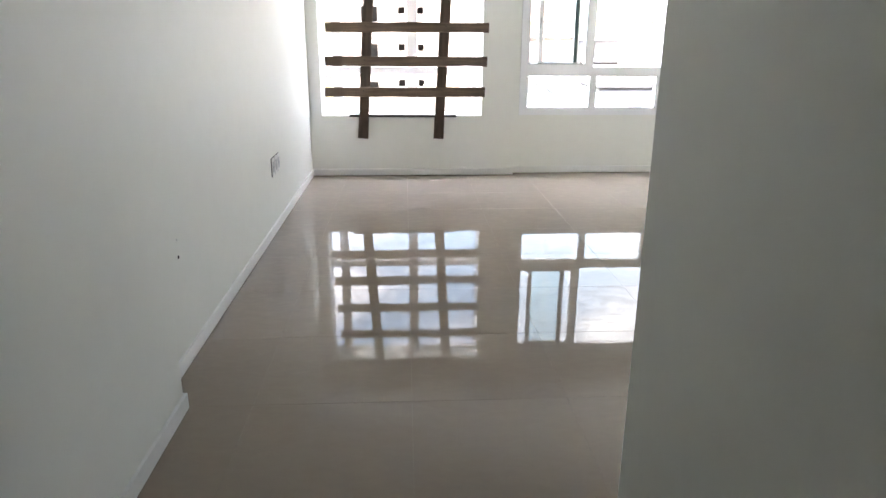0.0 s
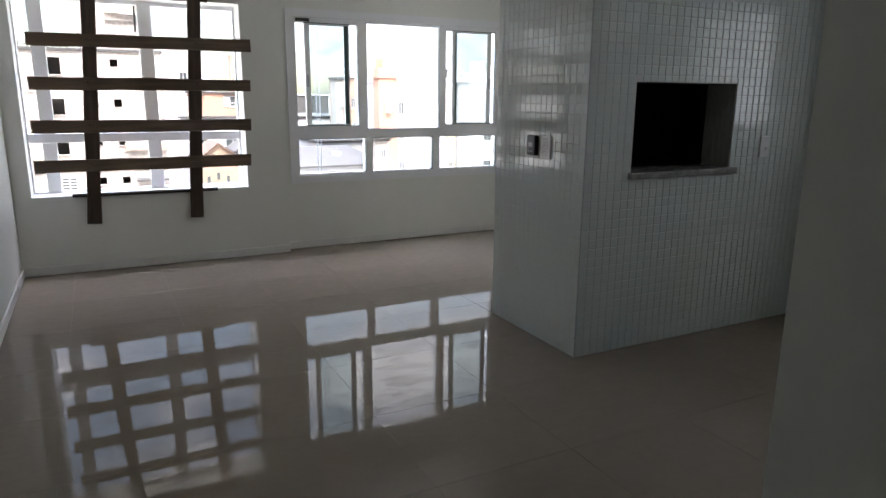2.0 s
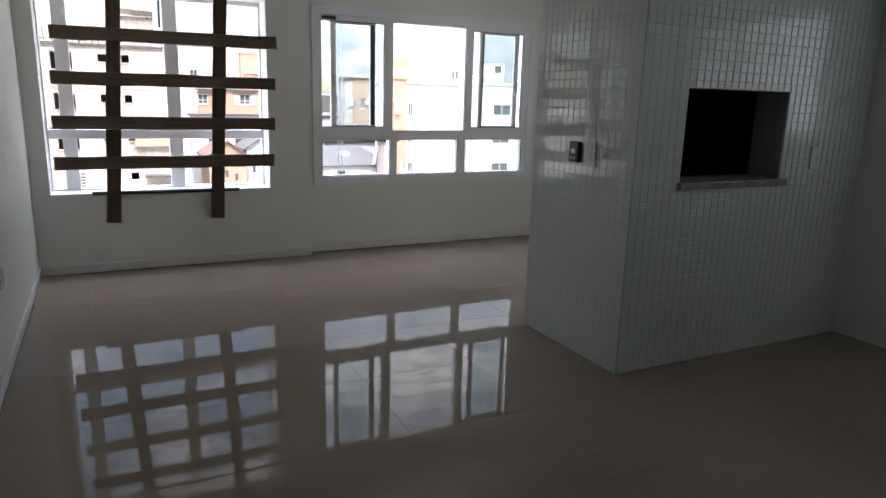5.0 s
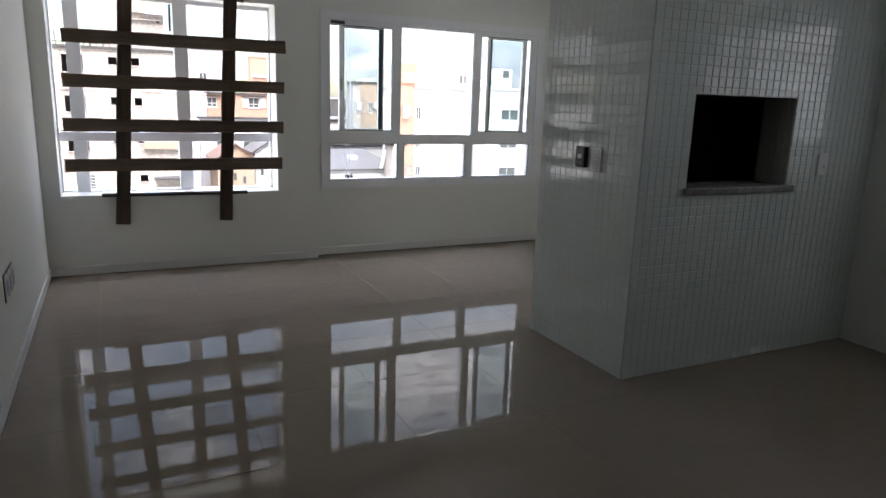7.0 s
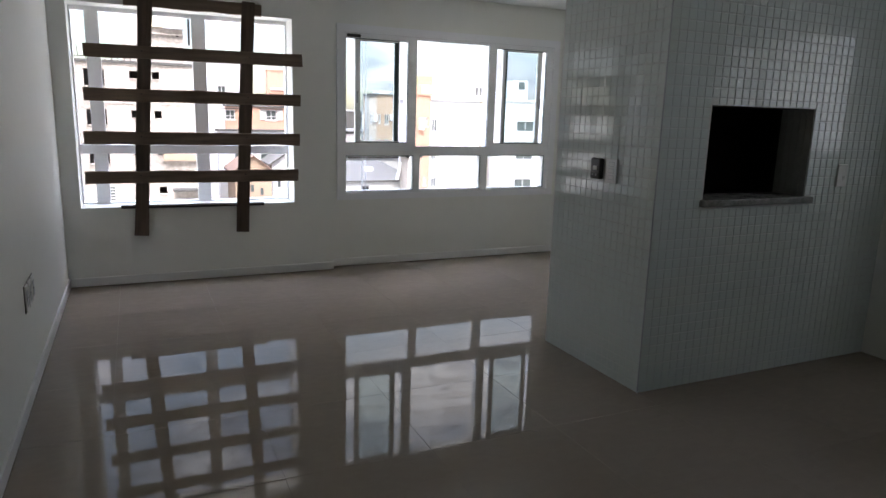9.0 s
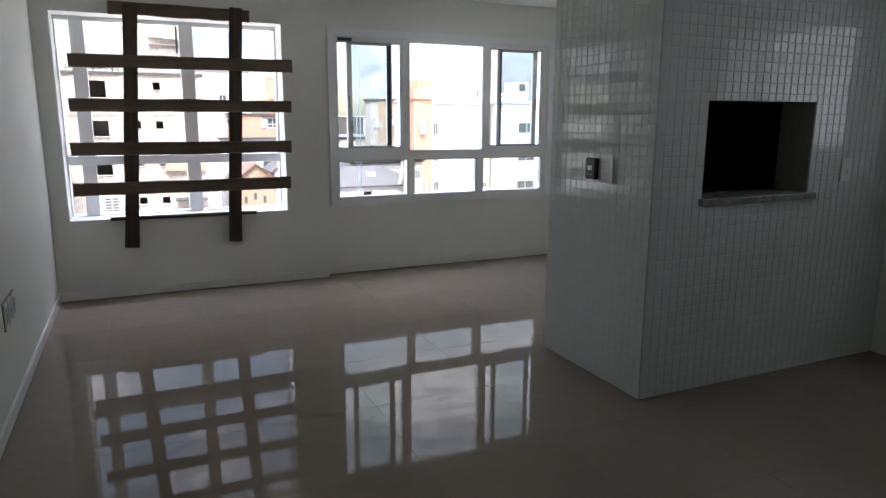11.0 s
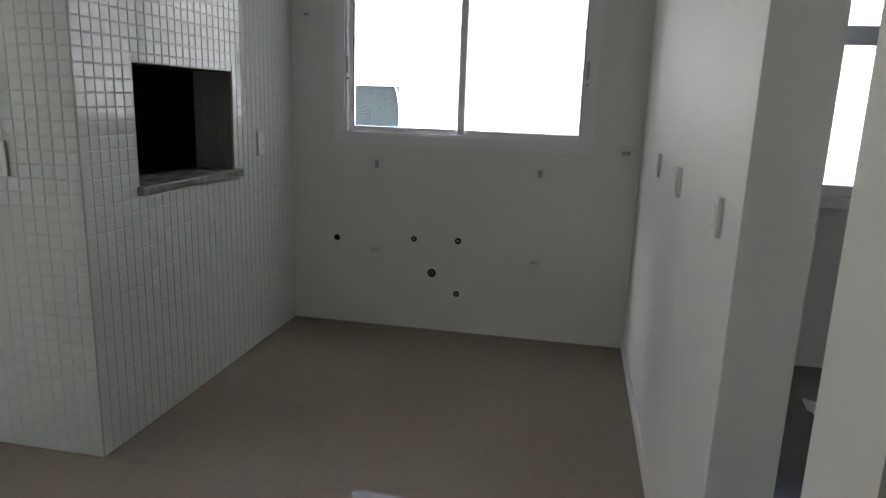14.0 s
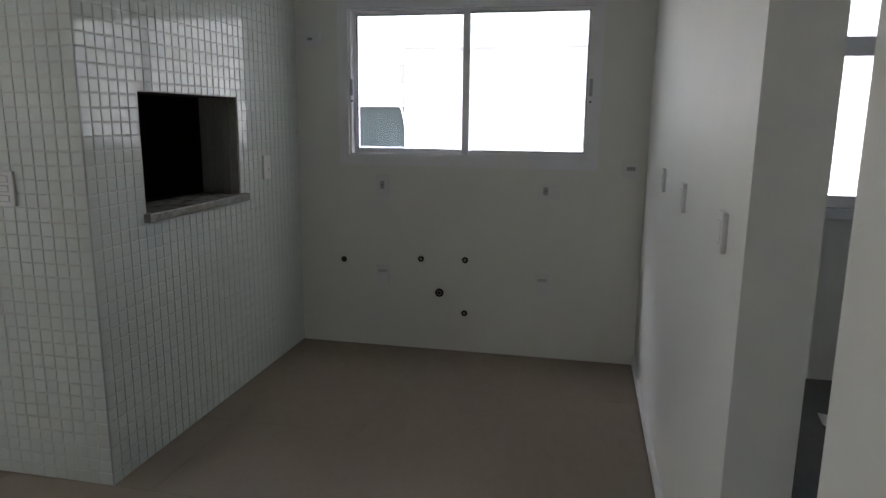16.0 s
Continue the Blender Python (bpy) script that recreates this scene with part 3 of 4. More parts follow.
def ring(bm, at, r, t):
    """A round collar facing -x."""
    n, m = 24, 6
    grid = [[bm.verts.new((at[0] - t * math.cos(2 * math.pi * j / m) * 0.8, at[1] + (r + t * math.sin(2 * math.pi * j / m)) * math.cos(2 * math.pi * i / n), at[2] + (r + t * math.sin(2 * math.pi * j / m)) * math.sin(2 * math.pi * i / n))) for j in range(m)] for i in range(n)]
    for i in range(n):
        for j in range(m):
            bm.faces.new([grid[i][j], grid[(i + 1) % n][j], grid[(i + 1) % n][(j + 1) % m], grid[i][(j + 1) % m]])
    return bm


for y, z, r, plug in ((2.66, 0.518, 0.013, M_HOLE), (2.188, 0.543, 0.013, M_BRASS), (1.928, 0.549, 0.014, M_BRASS), (2.077, 0.347, 0.021, M_PVC), (1.927, 0.233, 0.013, M_BRASS)):
    drain = plug is M_PVC
    pt = thing("drain_pipe" if drain else "water_outlet", (4.485, y, z), "brown waste pipe stub in a dark wall hole" if drain else "capped water outlet in a dark wall hole", "plumbing", "" if drain else "kitchen water outlets")
    part("collar", ring(bmesh.new(), (4.484, y, z), r, 0.005), M_HOLE, pt, "dark rough collar")
    part("hole", rod(bmesh.new(), (4.4835, y, z), (4.4848, y, z), r, 20), M_HOLE, pt)
    part("plug", rod(bmesh.new(), (4.479, y, z), (4.4834, y, z), r * 0.62, 6 if not drain else 20), plug, pt)
    if drain:
        part("bore", rod(bmesh.new(), (4.4785, y, z), (4.4789, y, z), r * 0.45, 20), M_HOLE, pt)

cable = thing("cable_outlet", (0.0, 1.95, 0.47), "small open cable hole low in the white wall", "cable hole")
part("hole", rod(bmesh.new(), (0.0005, 1.95, 0.47), (0.003, 1.95, 0.47), 0.007, 14), M_HOLE, cable)
part("screw", rod(bmesh.new(), (0.0005, 1.95, 0.545), (0.006, 1.95, 0.545), 0.005, 10), M_PLATE, cable)


# ---- outside ----
structure("ground", solid(-2500, -2500, -14.6, 2500, 2500, -14.0), M_GROUND, "dusty town ground far below the flat", "ground")


def house(name, x0, x1, y0, y1, z1, mat, openings, label, roof=M_ROOF, raw=False, z0=-14.0, facing="y"):
    """A hollow building whose front, at y0 (or x0), has real openings (lo, hi, z, z, frame) with frames and panes in them."""
    ob = thing(name, ((x0 + x1) / 2, (y0 + y1) / 2, z0), label, "building")
    holes = [o[:4] for o in openings]
    t = 0.25
    if facing == "y":
        part("wall", pierced(bmesh.new(), "y", y0, y0 + t, x0, x1, z0, z1, holes), mat, ob)
        part("wall", solid(x0, y0 + t, z0, x0 + t, y1, z1), mat, ob)
        part("wall", solid(x1 - t, y0 + t, z0, x1, y1, z1), mat, ob)
        part("wall", solid(x0 + t, y1 - t, z0, x1 - t, y1, z1), mat, ob)
    else:
        part("wall", pierced(bmesh.new(), "x", x0, x0 + t, y0, y1, z0, z1, holes), mat, ob)
        part("wall", solid(x0 + t, y0, z0, x1, y0 + t, z1), mat, ob)
        part("wall", solid(x0 + t, y1 - t, z0, x1, y1, z1), mat, ob)
        part("wall", solid(x1 - t, y0 + t, z0, x1, y1 - t, z1), mat, ob)
    part("roof", solid(x0 - 0.15, y0 - 0.15, z1, x1 + 0.15, y1 + 0.15, z1 + 0.18), roof, ob)
    if openings:
        # dark block behind the openings, the rooms' shade put into its colour
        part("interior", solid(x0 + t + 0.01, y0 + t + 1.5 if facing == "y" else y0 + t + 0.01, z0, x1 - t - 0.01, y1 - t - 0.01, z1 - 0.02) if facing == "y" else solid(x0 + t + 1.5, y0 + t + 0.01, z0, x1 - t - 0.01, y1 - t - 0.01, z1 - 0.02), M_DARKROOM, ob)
    for a, b, c, d, frame_mat in openings:
        if frame_mat is None:
            continue
        f = 0.07
        if facing == "y":
            w = part("window", pierced(bmesh.new(), "y", y0 + 0.08, y0 + 0.14, a, b, c, d, [(a + f, (a + b) / 2 - f / 2, c + f, d - f), ((a + b) / 2 + f / 2, b - f, c + f, d - f)]), frame_mat, ob)
            part("pane", solid(a + f / 2, y0 + 0.105, c + f / 2, b - f / 2, y0 + 0.115, d - f / 2), G_DARK, w)
            part("sill", solid(a - 0.08, y0 - 0.07, c - 0.09, b + 0.08, y0 - 0.001, c - 0.01), M_WHITE, w)
    return ob


# the unfinished block across the street
raw = [(x0 + 0.2, x1 + 0.2, z, z1, None) for x0, x1, z, z1 in (
    (-2.70, -1.38, 2.52, 3.68), (0.24, 0.78, 3.12, 3.64), (1.76, 2.26, 3.12, 3.64),
    (-2.70, -1.38, -0.25, 0.86), (0.24, 0.78, 0.30, 0.84), (1.80, 2.30, 0.28, 0.83),
    (-2.70, -1.38, -3.06, -2.10), (0.24, 0.78, -2.48, -1.95), (1.86, 2.34, -2.48, -1.95),
    (0.26, 0.80, -5.34, -4.80), (1.86, 2.40, -5.34, -4.82))]
raw.append((-1.94, -0.90, -5.84, -4.70, M_WHITE))
block = house("unfinished_building", -4.65, 5.35, 55.5, 67.0, 4.15, M_CONCRETE, raw, "unfinished pale rendered apartment block with empty windows")
for z in (4.05, 1.28, -1.55, -4.35):
    part("ledge", solid(-4.72, 55.42, z, 5.42, 55.498, z + 0.05), M_CONCRETE, block)
for x0, x1, z, z1, frame_ in raw[:11]:
    part("sill", solid(x0 - 0.06, 55.40, z - 0.07, x1 + 0.06, 55.499, z - 0.005), M_CONCRETE, block)
part("stair_tower", pierced(bmesh.new(), "y", 58.0, 58.25, 0.05, 4.4, 4.34, 10.5, [(3.92, 4.12, 6.42, 6.60)]), M_CONCRETE, block)
part("stair_tower", solid(0.05, 58.25, 4.34, 0.3, 64.0, 10.5), M_CONCRETE, block)
part("stair_tower", solid(4.15, 58.25, 4.34, 4.4, 64.0, 10.5), M_CONCRETE, block)
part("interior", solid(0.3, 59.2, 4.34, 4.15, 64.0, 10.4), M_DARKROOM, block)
part("tank_room", solid(1.95, 57.7, 7.06, 4.5, 57.99, 8.6), M_CREAM, block, "cream upper wall")
part("ledge", solid(3.0, 57.6, 6.98, 4.55, 57.99, 7.05), M_CORD, block)
part("landing", solid(1.95, 57.75, 6.55, 4.45, 57.99, 6.60), M_CONCRETE, block)
for k in range(5):
    part("louvre", solid(-1.94, 55.52, -5.66 + 0.22 * k, -0.90, 55.57, -5.58 + 0.22 * k), M_WHITE, block)
for k in range(11):
    lean = 0.12 * math.sin(k * 2.3)
    part("rebar", rod(bmesh.new(), (-3.6 + 0.42 * k, 56.0, 4.3), (-3.58 + 0.42 * k + lean, 56.0, 4.9 + 0.22 * (k % 3)), 0.028, 6), M_IRON, block)
part("guard_rail", rod(bmesh.new(), (-4.4, 55.45, 4.55), (-0.2, 55.45, 4.50), 0.03, 6), M_IRON, block)
for k in range(4):
    part("guard_post", rod(bmesh.new(), (-4.2 + 1.2 * k, 55.45, 4.2), (-4.2 + 1.2 * k, 55.45, 4.6), 0.03, 6), M_IRON, block)
part("canopy", solid(3.0, 54.4, -5.10, 5.2, 55.49, -4.95), M_ROOF, block, "grey canopy roof")
part("canopy_wall", solid(2.45, 55.1, -2.85, 5.3, 55.49, -2.32), M_TAN, block, "beige infill strip")
house("yellow_house", -9.0, -4.42, 50.0, 54.0, -1.5, M_YELLOW, [], "bright yellow painted house wall")

# the salmon block, with its shuttered windows
salmon = [(8.45, 9.35, 0.10, 1.00, M_WHITE), (12.20, 13.22, 0.10, 1.06, M_WHITE), (8.45, 9.35, -2.8, -1.7, M_WHITE), (12.20, 13.22, -2.8, -1.7, M_WHITE)]
sal = house("salmon_building", 8.60, 17.7, 67.3, 69.2, 1.30, M_ORANGE, salmon, "salmon-orange apartment block with white shuttered windows")
for x0, x1, z, z1, frame_ in salmon:
    w_ = (x1 - x0) * 0.55
    sides = ((x0 - w_, x0 - 0.02), (x1 + 0.02, x1 + w_)) if x0 > 10 else ()
    for q0, q1 in sides:
        sh = part("shutter", solid(q0, 67.22, z, q1, 67.295, z1), M_WHITE, sal, "white slatted shutter")
        for k in range(5):
            part("slat", solid(q0 + 0.05, 67.19, z + 0.08 + 0.18 * k, q1 - 0.05, 67.215, z + 0.16 + 0.18 * k), M_WHITE, sh)
    part("hood", solid(x0 - w_, 67.05, z1 + 0.08, x1 + w_, 67.295, z1 + 0.16), M_ROOF, sal)
    part("grille", solid(x0 + 0.06, 67.32, z + 0.30, x1 - 0.06, 67.35, z + 0.36), M_WHITE, sal)
part("upper_storey", solid(12.55, 68.0, 1.48, 17.0, 69.0, 4.80), M_ORANGE, sal)
part("cornice", solid(12.8, 67.86, 2.98, 17.0, 67.99, 3.18), M_WHITE, sal, "white string course")
part("roof", solid(12.5, 67.95, 4.80, 17.1, 69.0, 4.88), M_ORANGE, sal)
house("white_podium", 7.6, 18.0, 66.2, 67.2, -0.95, M_WHITE, [(9.0, 10.0, -3.6, -2.5, M_GREY), (11.4, 12.8, -3.6, -2.5, M_GREY)], "white lower storeys in front of the salmon block")
house("white_block", 5.6, 12.0, 76.0, 84.0, 5.8, M_WHITE, [(5.9, 6.5, 0.6, 1.2, M_WHITE), (8.8, 9.6, 2.6, 3.4, M_WHITE)], "plain white apartment block beyond the street", roof=M_WHITE)


def gabled(name, x0, x1, y0, y1, eave, ridge, wall_mat, roof_mat, label):
    """A small house whose gable faces the flat: a pointed front wall under two roof slopes."""
    ob = thing(name, ((x0 + x1) / 2, (y0 + y1) / 2, -14.0), label, "house")
    mid = (x0 + x1) / 2
    bm = bmesh.new()
    loop = [(x0, -14.0), (x1, -14.0), (x1, eave), (mid, ridge), (x0, eave)]
    front = [bm.verts.new((x, y0, z)) for x, z in loop]
    back = [bm.verts.new((x, y1, z)) for x, z in loop]
    bm.faces.new(front)
    bm.faces.new(back[::-1])
    for k in range(5):
        bm.faces.new([front[k], front[(k + 1) % 5], back[(k + 1) % 5], back[k]])
    part("wall", bm, wall_mat, ob)
    for xe in (x0 - 0.3, x1 + 0.3):
        bm = bmesh.new()
        drop = eave - 0.3 * (ridge - eave) / (mid - x0)
        quad = [(xe, y0 - 0.3, drop + 0.02), (mid, y0 - 0.3, ridge + 0.02), (mid, y1 + 0.3, ridge + 0.02), (xe, y1 + 0.3, drop + 0.02)]
        lo, hi = [bm.verts.new(q) for q in quad], [bm.verts.new((q[0], q[1], q[2] + 0.14)) for q in quad]
        bm.faces.new(lo)
        bm.faces.new(hi)
        for k in range(4):
            bm.faces.new([lo[k], lo[(k + 1) % 4], hi[(k + 1) % 4], hi[k]])
        part("roof", bm, roof_mat, ob)
    for k in range(3):
        part("window", solid(x0 + 0.5 + 0.8 * k, y0 - 0.05, eave - 2.1 + 0.3 * (k % 2), x0 + 0.75 + 0.8 * k, y0 - 0.002, eave - 1.5 + 0.3 * (k % 2)), G_DARK, ob)
    return ob


gabled("clay_roof_house", 8.2, 11.3, 60.0, 65.0, -4.1, -2.9, M_TAN, M_CLAY, "low beige house under a weathered clay gable roof")
gabled("grey_roof_house", 11.6, 14.6, 61.5, 65.8, -3.6, -2.6, M_WHITE, M_ROOF, "low white house under a rough grey gable roof")
house("low_house", 8.5, 15.0, 40.0, 48.0, -6.4, M_WHITE, [], "low white house with a flat grey roof")

# the town seen by the glazed window
tan = [(28.72, 29.02, -0.34, 0.84, M_WHITE), (29.42, 29.74, -0.34, 0.84, M_WHITE), (30.24, 30.82, -0.44, 0.86, M_WHITE), (29.42, 29.74, -3.3, -2.25, M_WHITE), (30.24, 30.82, -3.3, -2.25, M_WHITE)]
tb = house("tan_building", 28.50, 31.45, 84.0, 87.5, 3.25, M_TAN, tan, "tan rendered apartment block with narrow windows")
part("cooling_unit", solid(30.92, 83.55, 0.08, 31.30, 83.998, 0.86, bevel=0.03), M_WHITE, tb, "white outdoor cooling unit")
part("parapet", solid(29.6, 84.4, 3.43, 31.0, 87.0, 3.80), M_WHITE, tb)
pale = house("pale_building", 27.5, 28.45, 82.0, 83.9, 3.05, M_CONCRETE, [(27.62, 27.92, -0.3, 0.85, M_GREY), (27.62, 27.92, -3.0, -1.9, M_GREY)], "narrow unpainted grey apartment block beside a tan one")
part("cooling_unit", solid(28.0, 81.6, -0.1, 28.44, 81.999, 0.85, bevel=0.03), M_WHITE, pale, "white outdoor cooling unit")
part("antenna", rod(bmesh.new(), (28.3, 83.0, 3.2), (28.3, 83.0, 4.2), 0.05, 6), M_CORD, pale)
house("grey_far_building", 30.0, 35.5, 110.0, 116.0, 1.05, M_ROOF, [], "distant grey weathered warehouse wall", roof=M_WHITE)
fb = house("white_far_building", 35.6, 39.8, 95.0, 101.0, 3.0, M_WHITE, [(37.7, 38.25, -1.2, 0.55, M_GREY), (37.7, 38.25, -4.4, -2.9, M_GREY)], "plain white apartment block behind a tan one")
part("cooling_unit", solid(37.0, 94.6, -2.2, 37.6, 94.998, -1.5, bevel=0.03), M_WHITE, fb, "white outdoor cooling unit")
orange = house("orange_building", 24.3, 26.15, 59.6, 61.0, 2.85, M_ORANGE, [(25.55, 25.86, 0.0, 0.80, M_WHITE), (25.55, 25.86, -5.6, -4.8, M_WHITE)], "orange-painted apartment block with a stepped roof", roof=M_ORANGE)
part("parapet", solid(24.3, 59.6, 3.03, 25.2, 60.9, 3.76), M_ORANGE, orange)
part("cooling_unit", solid(24.95, 59.2, -0.35, 25.4, 59.598, 0.78, bevel=0.03), M_WHITE, orange, "white outdoor cooling unit")
white = [(26.40, 26.95, -0.5, 0.66, M_GREY), (26.40, 26.95, -3.2, -2.1, M_GREY), (26.44, 27.0, -5.85, -4.9, M_GREY), (31.80, 32.30, 0.15, 0.68, M_GREY), (31.80, 32.30, -5.75, -5.2, M_GREY)]
big = house("white_apartments", 26.2, 32.5, 59.8, 68.0, 2.45, M_WHITE, white, "large white apartment block with a stair tower", roof=M_WHITE)
part("roof_room", solid(25.35, 61.2, 3.85, 26.9, 63.0, 4.70), M_YELLOW, big, "yellow roof room")
part("roof_wall", solid(25.3, 61.1, 2.65, 27.2, 63.0, 3.84), M_WHITE, big)
part("antenna", rod(bmesh.new(), (26.0, 61.3, 4.78), (27.0, 61.3, 4.82), 0.04, 6), M_CORD, big)
part("stair_tower", pierced(bmesh.new(), "y", 60.5, 61.0, 27.2, 32.2, 2.66, 6.9, [(31.30, 31.62, 3.04, 3.80), (31.70, 32.02, 3.04, 3.80), (28.65, 28.95, 2.9, 3.8)]), M_WHITE, big)
# sheet over the tower's left front, its shade painted as a pinkish tone
part("stair_tower", solid(27.2, 60.44, 2.66, 28.9, 60.495, 6.86), M_PINK, big, "pinkish tower face with shade put into its colour")
part("stair_tower", solid(27.2, 61.0, 2.66, 27.5, 67.0, 6.9), M_WHITE, big)
part("stair_tower", solid(31.9, 61.0, 2.66, 32.2, 67.0, 6.9), M_WHITE, big)
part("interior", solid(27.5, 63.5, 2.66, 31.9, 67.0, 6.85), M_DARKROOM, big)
part("roof", solid(27.2, 60.5, 6.9, 32.2, 67.0, 7.0), M_WHITE, big)
part("ledge", solid(26.2, 59.62, 2.46, 32.5, 59.795, 2.62), M_WHITE, big)
part("cream_strip", pierced(bmesh.new(), "y", 59.70, 59.795, 31.5, 32.5, -14.0, 2.42, [(31.75, 32.35, 0.1, 0.73), (31.75, 32.35, -5.8, -5.15)]), M_CREAM, big, "cream-yellow painted strip")
white2 = [(34.4, 36.4, -0.32, 0.72, M_WHITE), (34.4, 36.4, -3.05, -2.45, M_WHITE), (34.4, 36.4, -5.8, -4.9, M_WHITE)]
side = house("white_flats", 32.7, 37.3, 57.5, 66.0, 2.55, M_WHITE, white2, "white apartment block with roof tanks", roof=M_WHITE)
tank = part("water_tank", rod(bmesh.new(), (33.6, 59.5, 2.73), (33.6, 59.5, 3.30), 0.75, 20, 0.66), M_CORD, side, "grey domed water tank")
part("lid", rod(bmesh.new(), (33.6, 59.5, 3.30), (33.6, 59.5, 3.48), 0.72, 20, 0.3), M_CORD, tank)
rr = part("roof_room", solid(34.7, 59.0, 2.73, 36.3, 61.0, 4.6), M_WHITE, side)
part("window", solid(35.25, 58.93, 3.75, 35.95, 58.998, 4.45), G_DARK, rr)
for z in (-5.6, -4.6, -3.6, -2.6, -1.2, -0.4, 0.4, 1.2):
    part("balcony", solid(37.0, 57.2, z - 0.1, 37.5, 57.495, z), M_GREY, side)
br = house("brown_building", 37.6, 41.0, 58.5, 66.0, -2.5, M_CONCRETE, [(38.2, 39.6, -4.4, -3.4, M_GREY)], "beige brick building with a red-brown band")
part("band", solid(37.6, 58.40, -5.2, 41.0, 58.498, -4.5), M_CLAY, br, "red-brown band")
slope = thing("shed_roof_house", (21.0, 64.0, -14.0), "low white house under a broad weathered grey roof", "house")
part("wall", pierced(bmesh.new(), "y", 58.5, 58.75, 13.5, 24.2, -14.0, -5.0, [(18.95, 19.75, -5.95, -5.45)]), M_WHITE, slope)
part("interior", solid(13.6, 59.6, -14.0, 24.1, 66.0, -5.2), M_DARKROOM, slope)
bm = bmesh.new()
lo = [bm.verts.new(q) for q in ((13.3, 58.2, -5.05), (24.4, 58.2, -5.05), (23.7, 67.0, -3.95), (13.3, 67.0, -3.95))]
hi = [bm.verts.new((v.co.x, v.co.y, v.co.z + 0.15)) for v in lo]
bm.faces.new(lo)
bm.faces.new(hi)
for k in range(4):
    bm.faces.new([lo[k], lo[(k + 1) % 4], hi[(k + 1) % 4], hi[k]])
part("roof", bm, M_ROOF, slope, "rough weathered grey roof")
part("roof_hatch", solid(20.6, 62.0, -4.5, 21.3, 62.8, -4.05), M_WHITE, slope)
part("duct", rod(bmesh.new(), (22.1, 57.6, -4.8), (22.5, 57.6, -3.2), 0.16, 12), M_WHITE, slope, "slanted white duct")
for name, x0, x1, y0, y1, z, wm in (("low_roof_house", 21.0, 27.5, 69.0, 76.0, -3.7, M_WHITE), ("low_roof_house", 20.0, 32.0, 90.0, 104.0, -1.9, M_WHITE), ("low_roof_house", 15.0, 24.0, 110.0, 130.0, 0.1, M_WHITE), ("beige_house", 22.5, 23.7, 56.0, 57.8, -2.7, M_CONCRETE)):
    hs = house(name, x0, x1, y0, y1, z, wm, [(x0 + 0.5, x0 + 1.0, z - 1.6, z - 0.7, M_GREY)], "low house under a weathered grey roof")
    part("eave", solid(x0 - 0.3, y0 - 0.4, z + 0.19, x1 + 0.3, y1 + 0.4, z + 0.34), M_ROOF, hs)

tagged(finished("hanging_wire", rod(bmesh.new(), (0.942, 6.34, 1.825), (0.946, 6.34, 2.12), 0.008, 6), M_BLACK), "short black wire hanging outside the window head", "wire")
for x in (2.655, 2.693):
    tagged(finished("cord", rod(bmesh.new(), (x, 7.2, -14.0), (x, 7.2, 2.6), 0.0055, 6), M_CORD), "thin grey cord hanging outside the window", "cord", "cords outside")

# the white neighbour outside the kitchen
near = thing("neighbour_building", (15.0, -2.0, -14.0), "close white rendered neighbour building with round vents", "building")
part("wall", solid(13.0, -12.3, -14.0, 13.3, 4.58, 2.605), M_NEAR, near)
part("wall", solid(13.3, 4.28, -14.0, 19.0, 4.58, 2.605), M_NEAR, near)
part("ledge", solid(12.93, -12.35, 2.605, 19.0, 4.65, 2.66), M_NEAR, near)
part("parapet", solid(13.02, -12.3, 2.66, 13.3, 4.50, 4.3), M_NEAR, near)
part("skirting", solid(12.97, -12.3, 0.74, 12.999, 4.58, 0.86), M_NEAR, near)
part("terrace", solid(13.3, 4.58, 0.45, 22.0, 9.5, 0.75), M_NEAR, near)
part("terrace_wall", solid(13.0, 4.58, -14.0, 13.3, 9.5, 0.80), M_NEAR, near)
part("tower", solid(18.0, 4.58, 0.75, 22.0, 7.62, 6.2), M_TOWER, near)
part("tower_window", solid(17.93, 4.95, 2.0, 17.998, 5.3, 2.9), M_GREY, near)
bracket = part("meter_box", solid(13.34, 4.581, 1.98, 13.50, 4.80, 2.36, bevel=0.02), M_BEIGE, near, "beige meter box")
part("conduit", rod(bmesh.new(), (13.42, 4.70, 1.55), (13.42, 4.70, 1.98), 0.035, 10), M_BEIGE, bracket)
part("clamp", solid(13.36, 4.581, 1.74, 13.48, 4.84, 1.80), M_CORD, bracket)
hose = [Vector((13.03, y - 0.07, z - 0.03)) for y, z in ((4.71, 1.92), (4.79, 1.82), (4.81, 1.73), (4.78, 1.63), (4.72, 1.53), (4.68, 1.36), (4.65, 1.18), (4.60, 1.0), (4.55, 0.86))]
tube = bmesh.new()
for a, b in zip(hose, hose[1:]):
    rod(tube, a, b + (b - a) * 0.12, 0.015, 10)
part("hose", tube, M_PLATE, near, "white flexible hose")
for y in (3.67, 3.01):
    vent = part("vent", ring(bmesh.new(), (13.02, y, 2.90), 0.115, 0.016), M_GREY, near, "round white louvred vent")
    part("vent_core", rod(bmesh.new(), (13.004, y, 2.90), (13.018, y, 2.90), 0.11, 20), M_TRACK, vent)
    for k in range(-4, 5):
        hw = math.sqrt(0.11 ** 2 - (k * 0.024) ** 2)
        part("slat", solid(12.99, y - hw, 2.896 + k * 0.024, 13.003, y + hw, 2.905 + k * 0.024), M_GREY, vent)
part("lamp", solid(12.92, 3.01, 1.08, 12.999, 3.23, 1.19, bevel=0.03), M_PLATE, near, "oval bulkhead lamp")
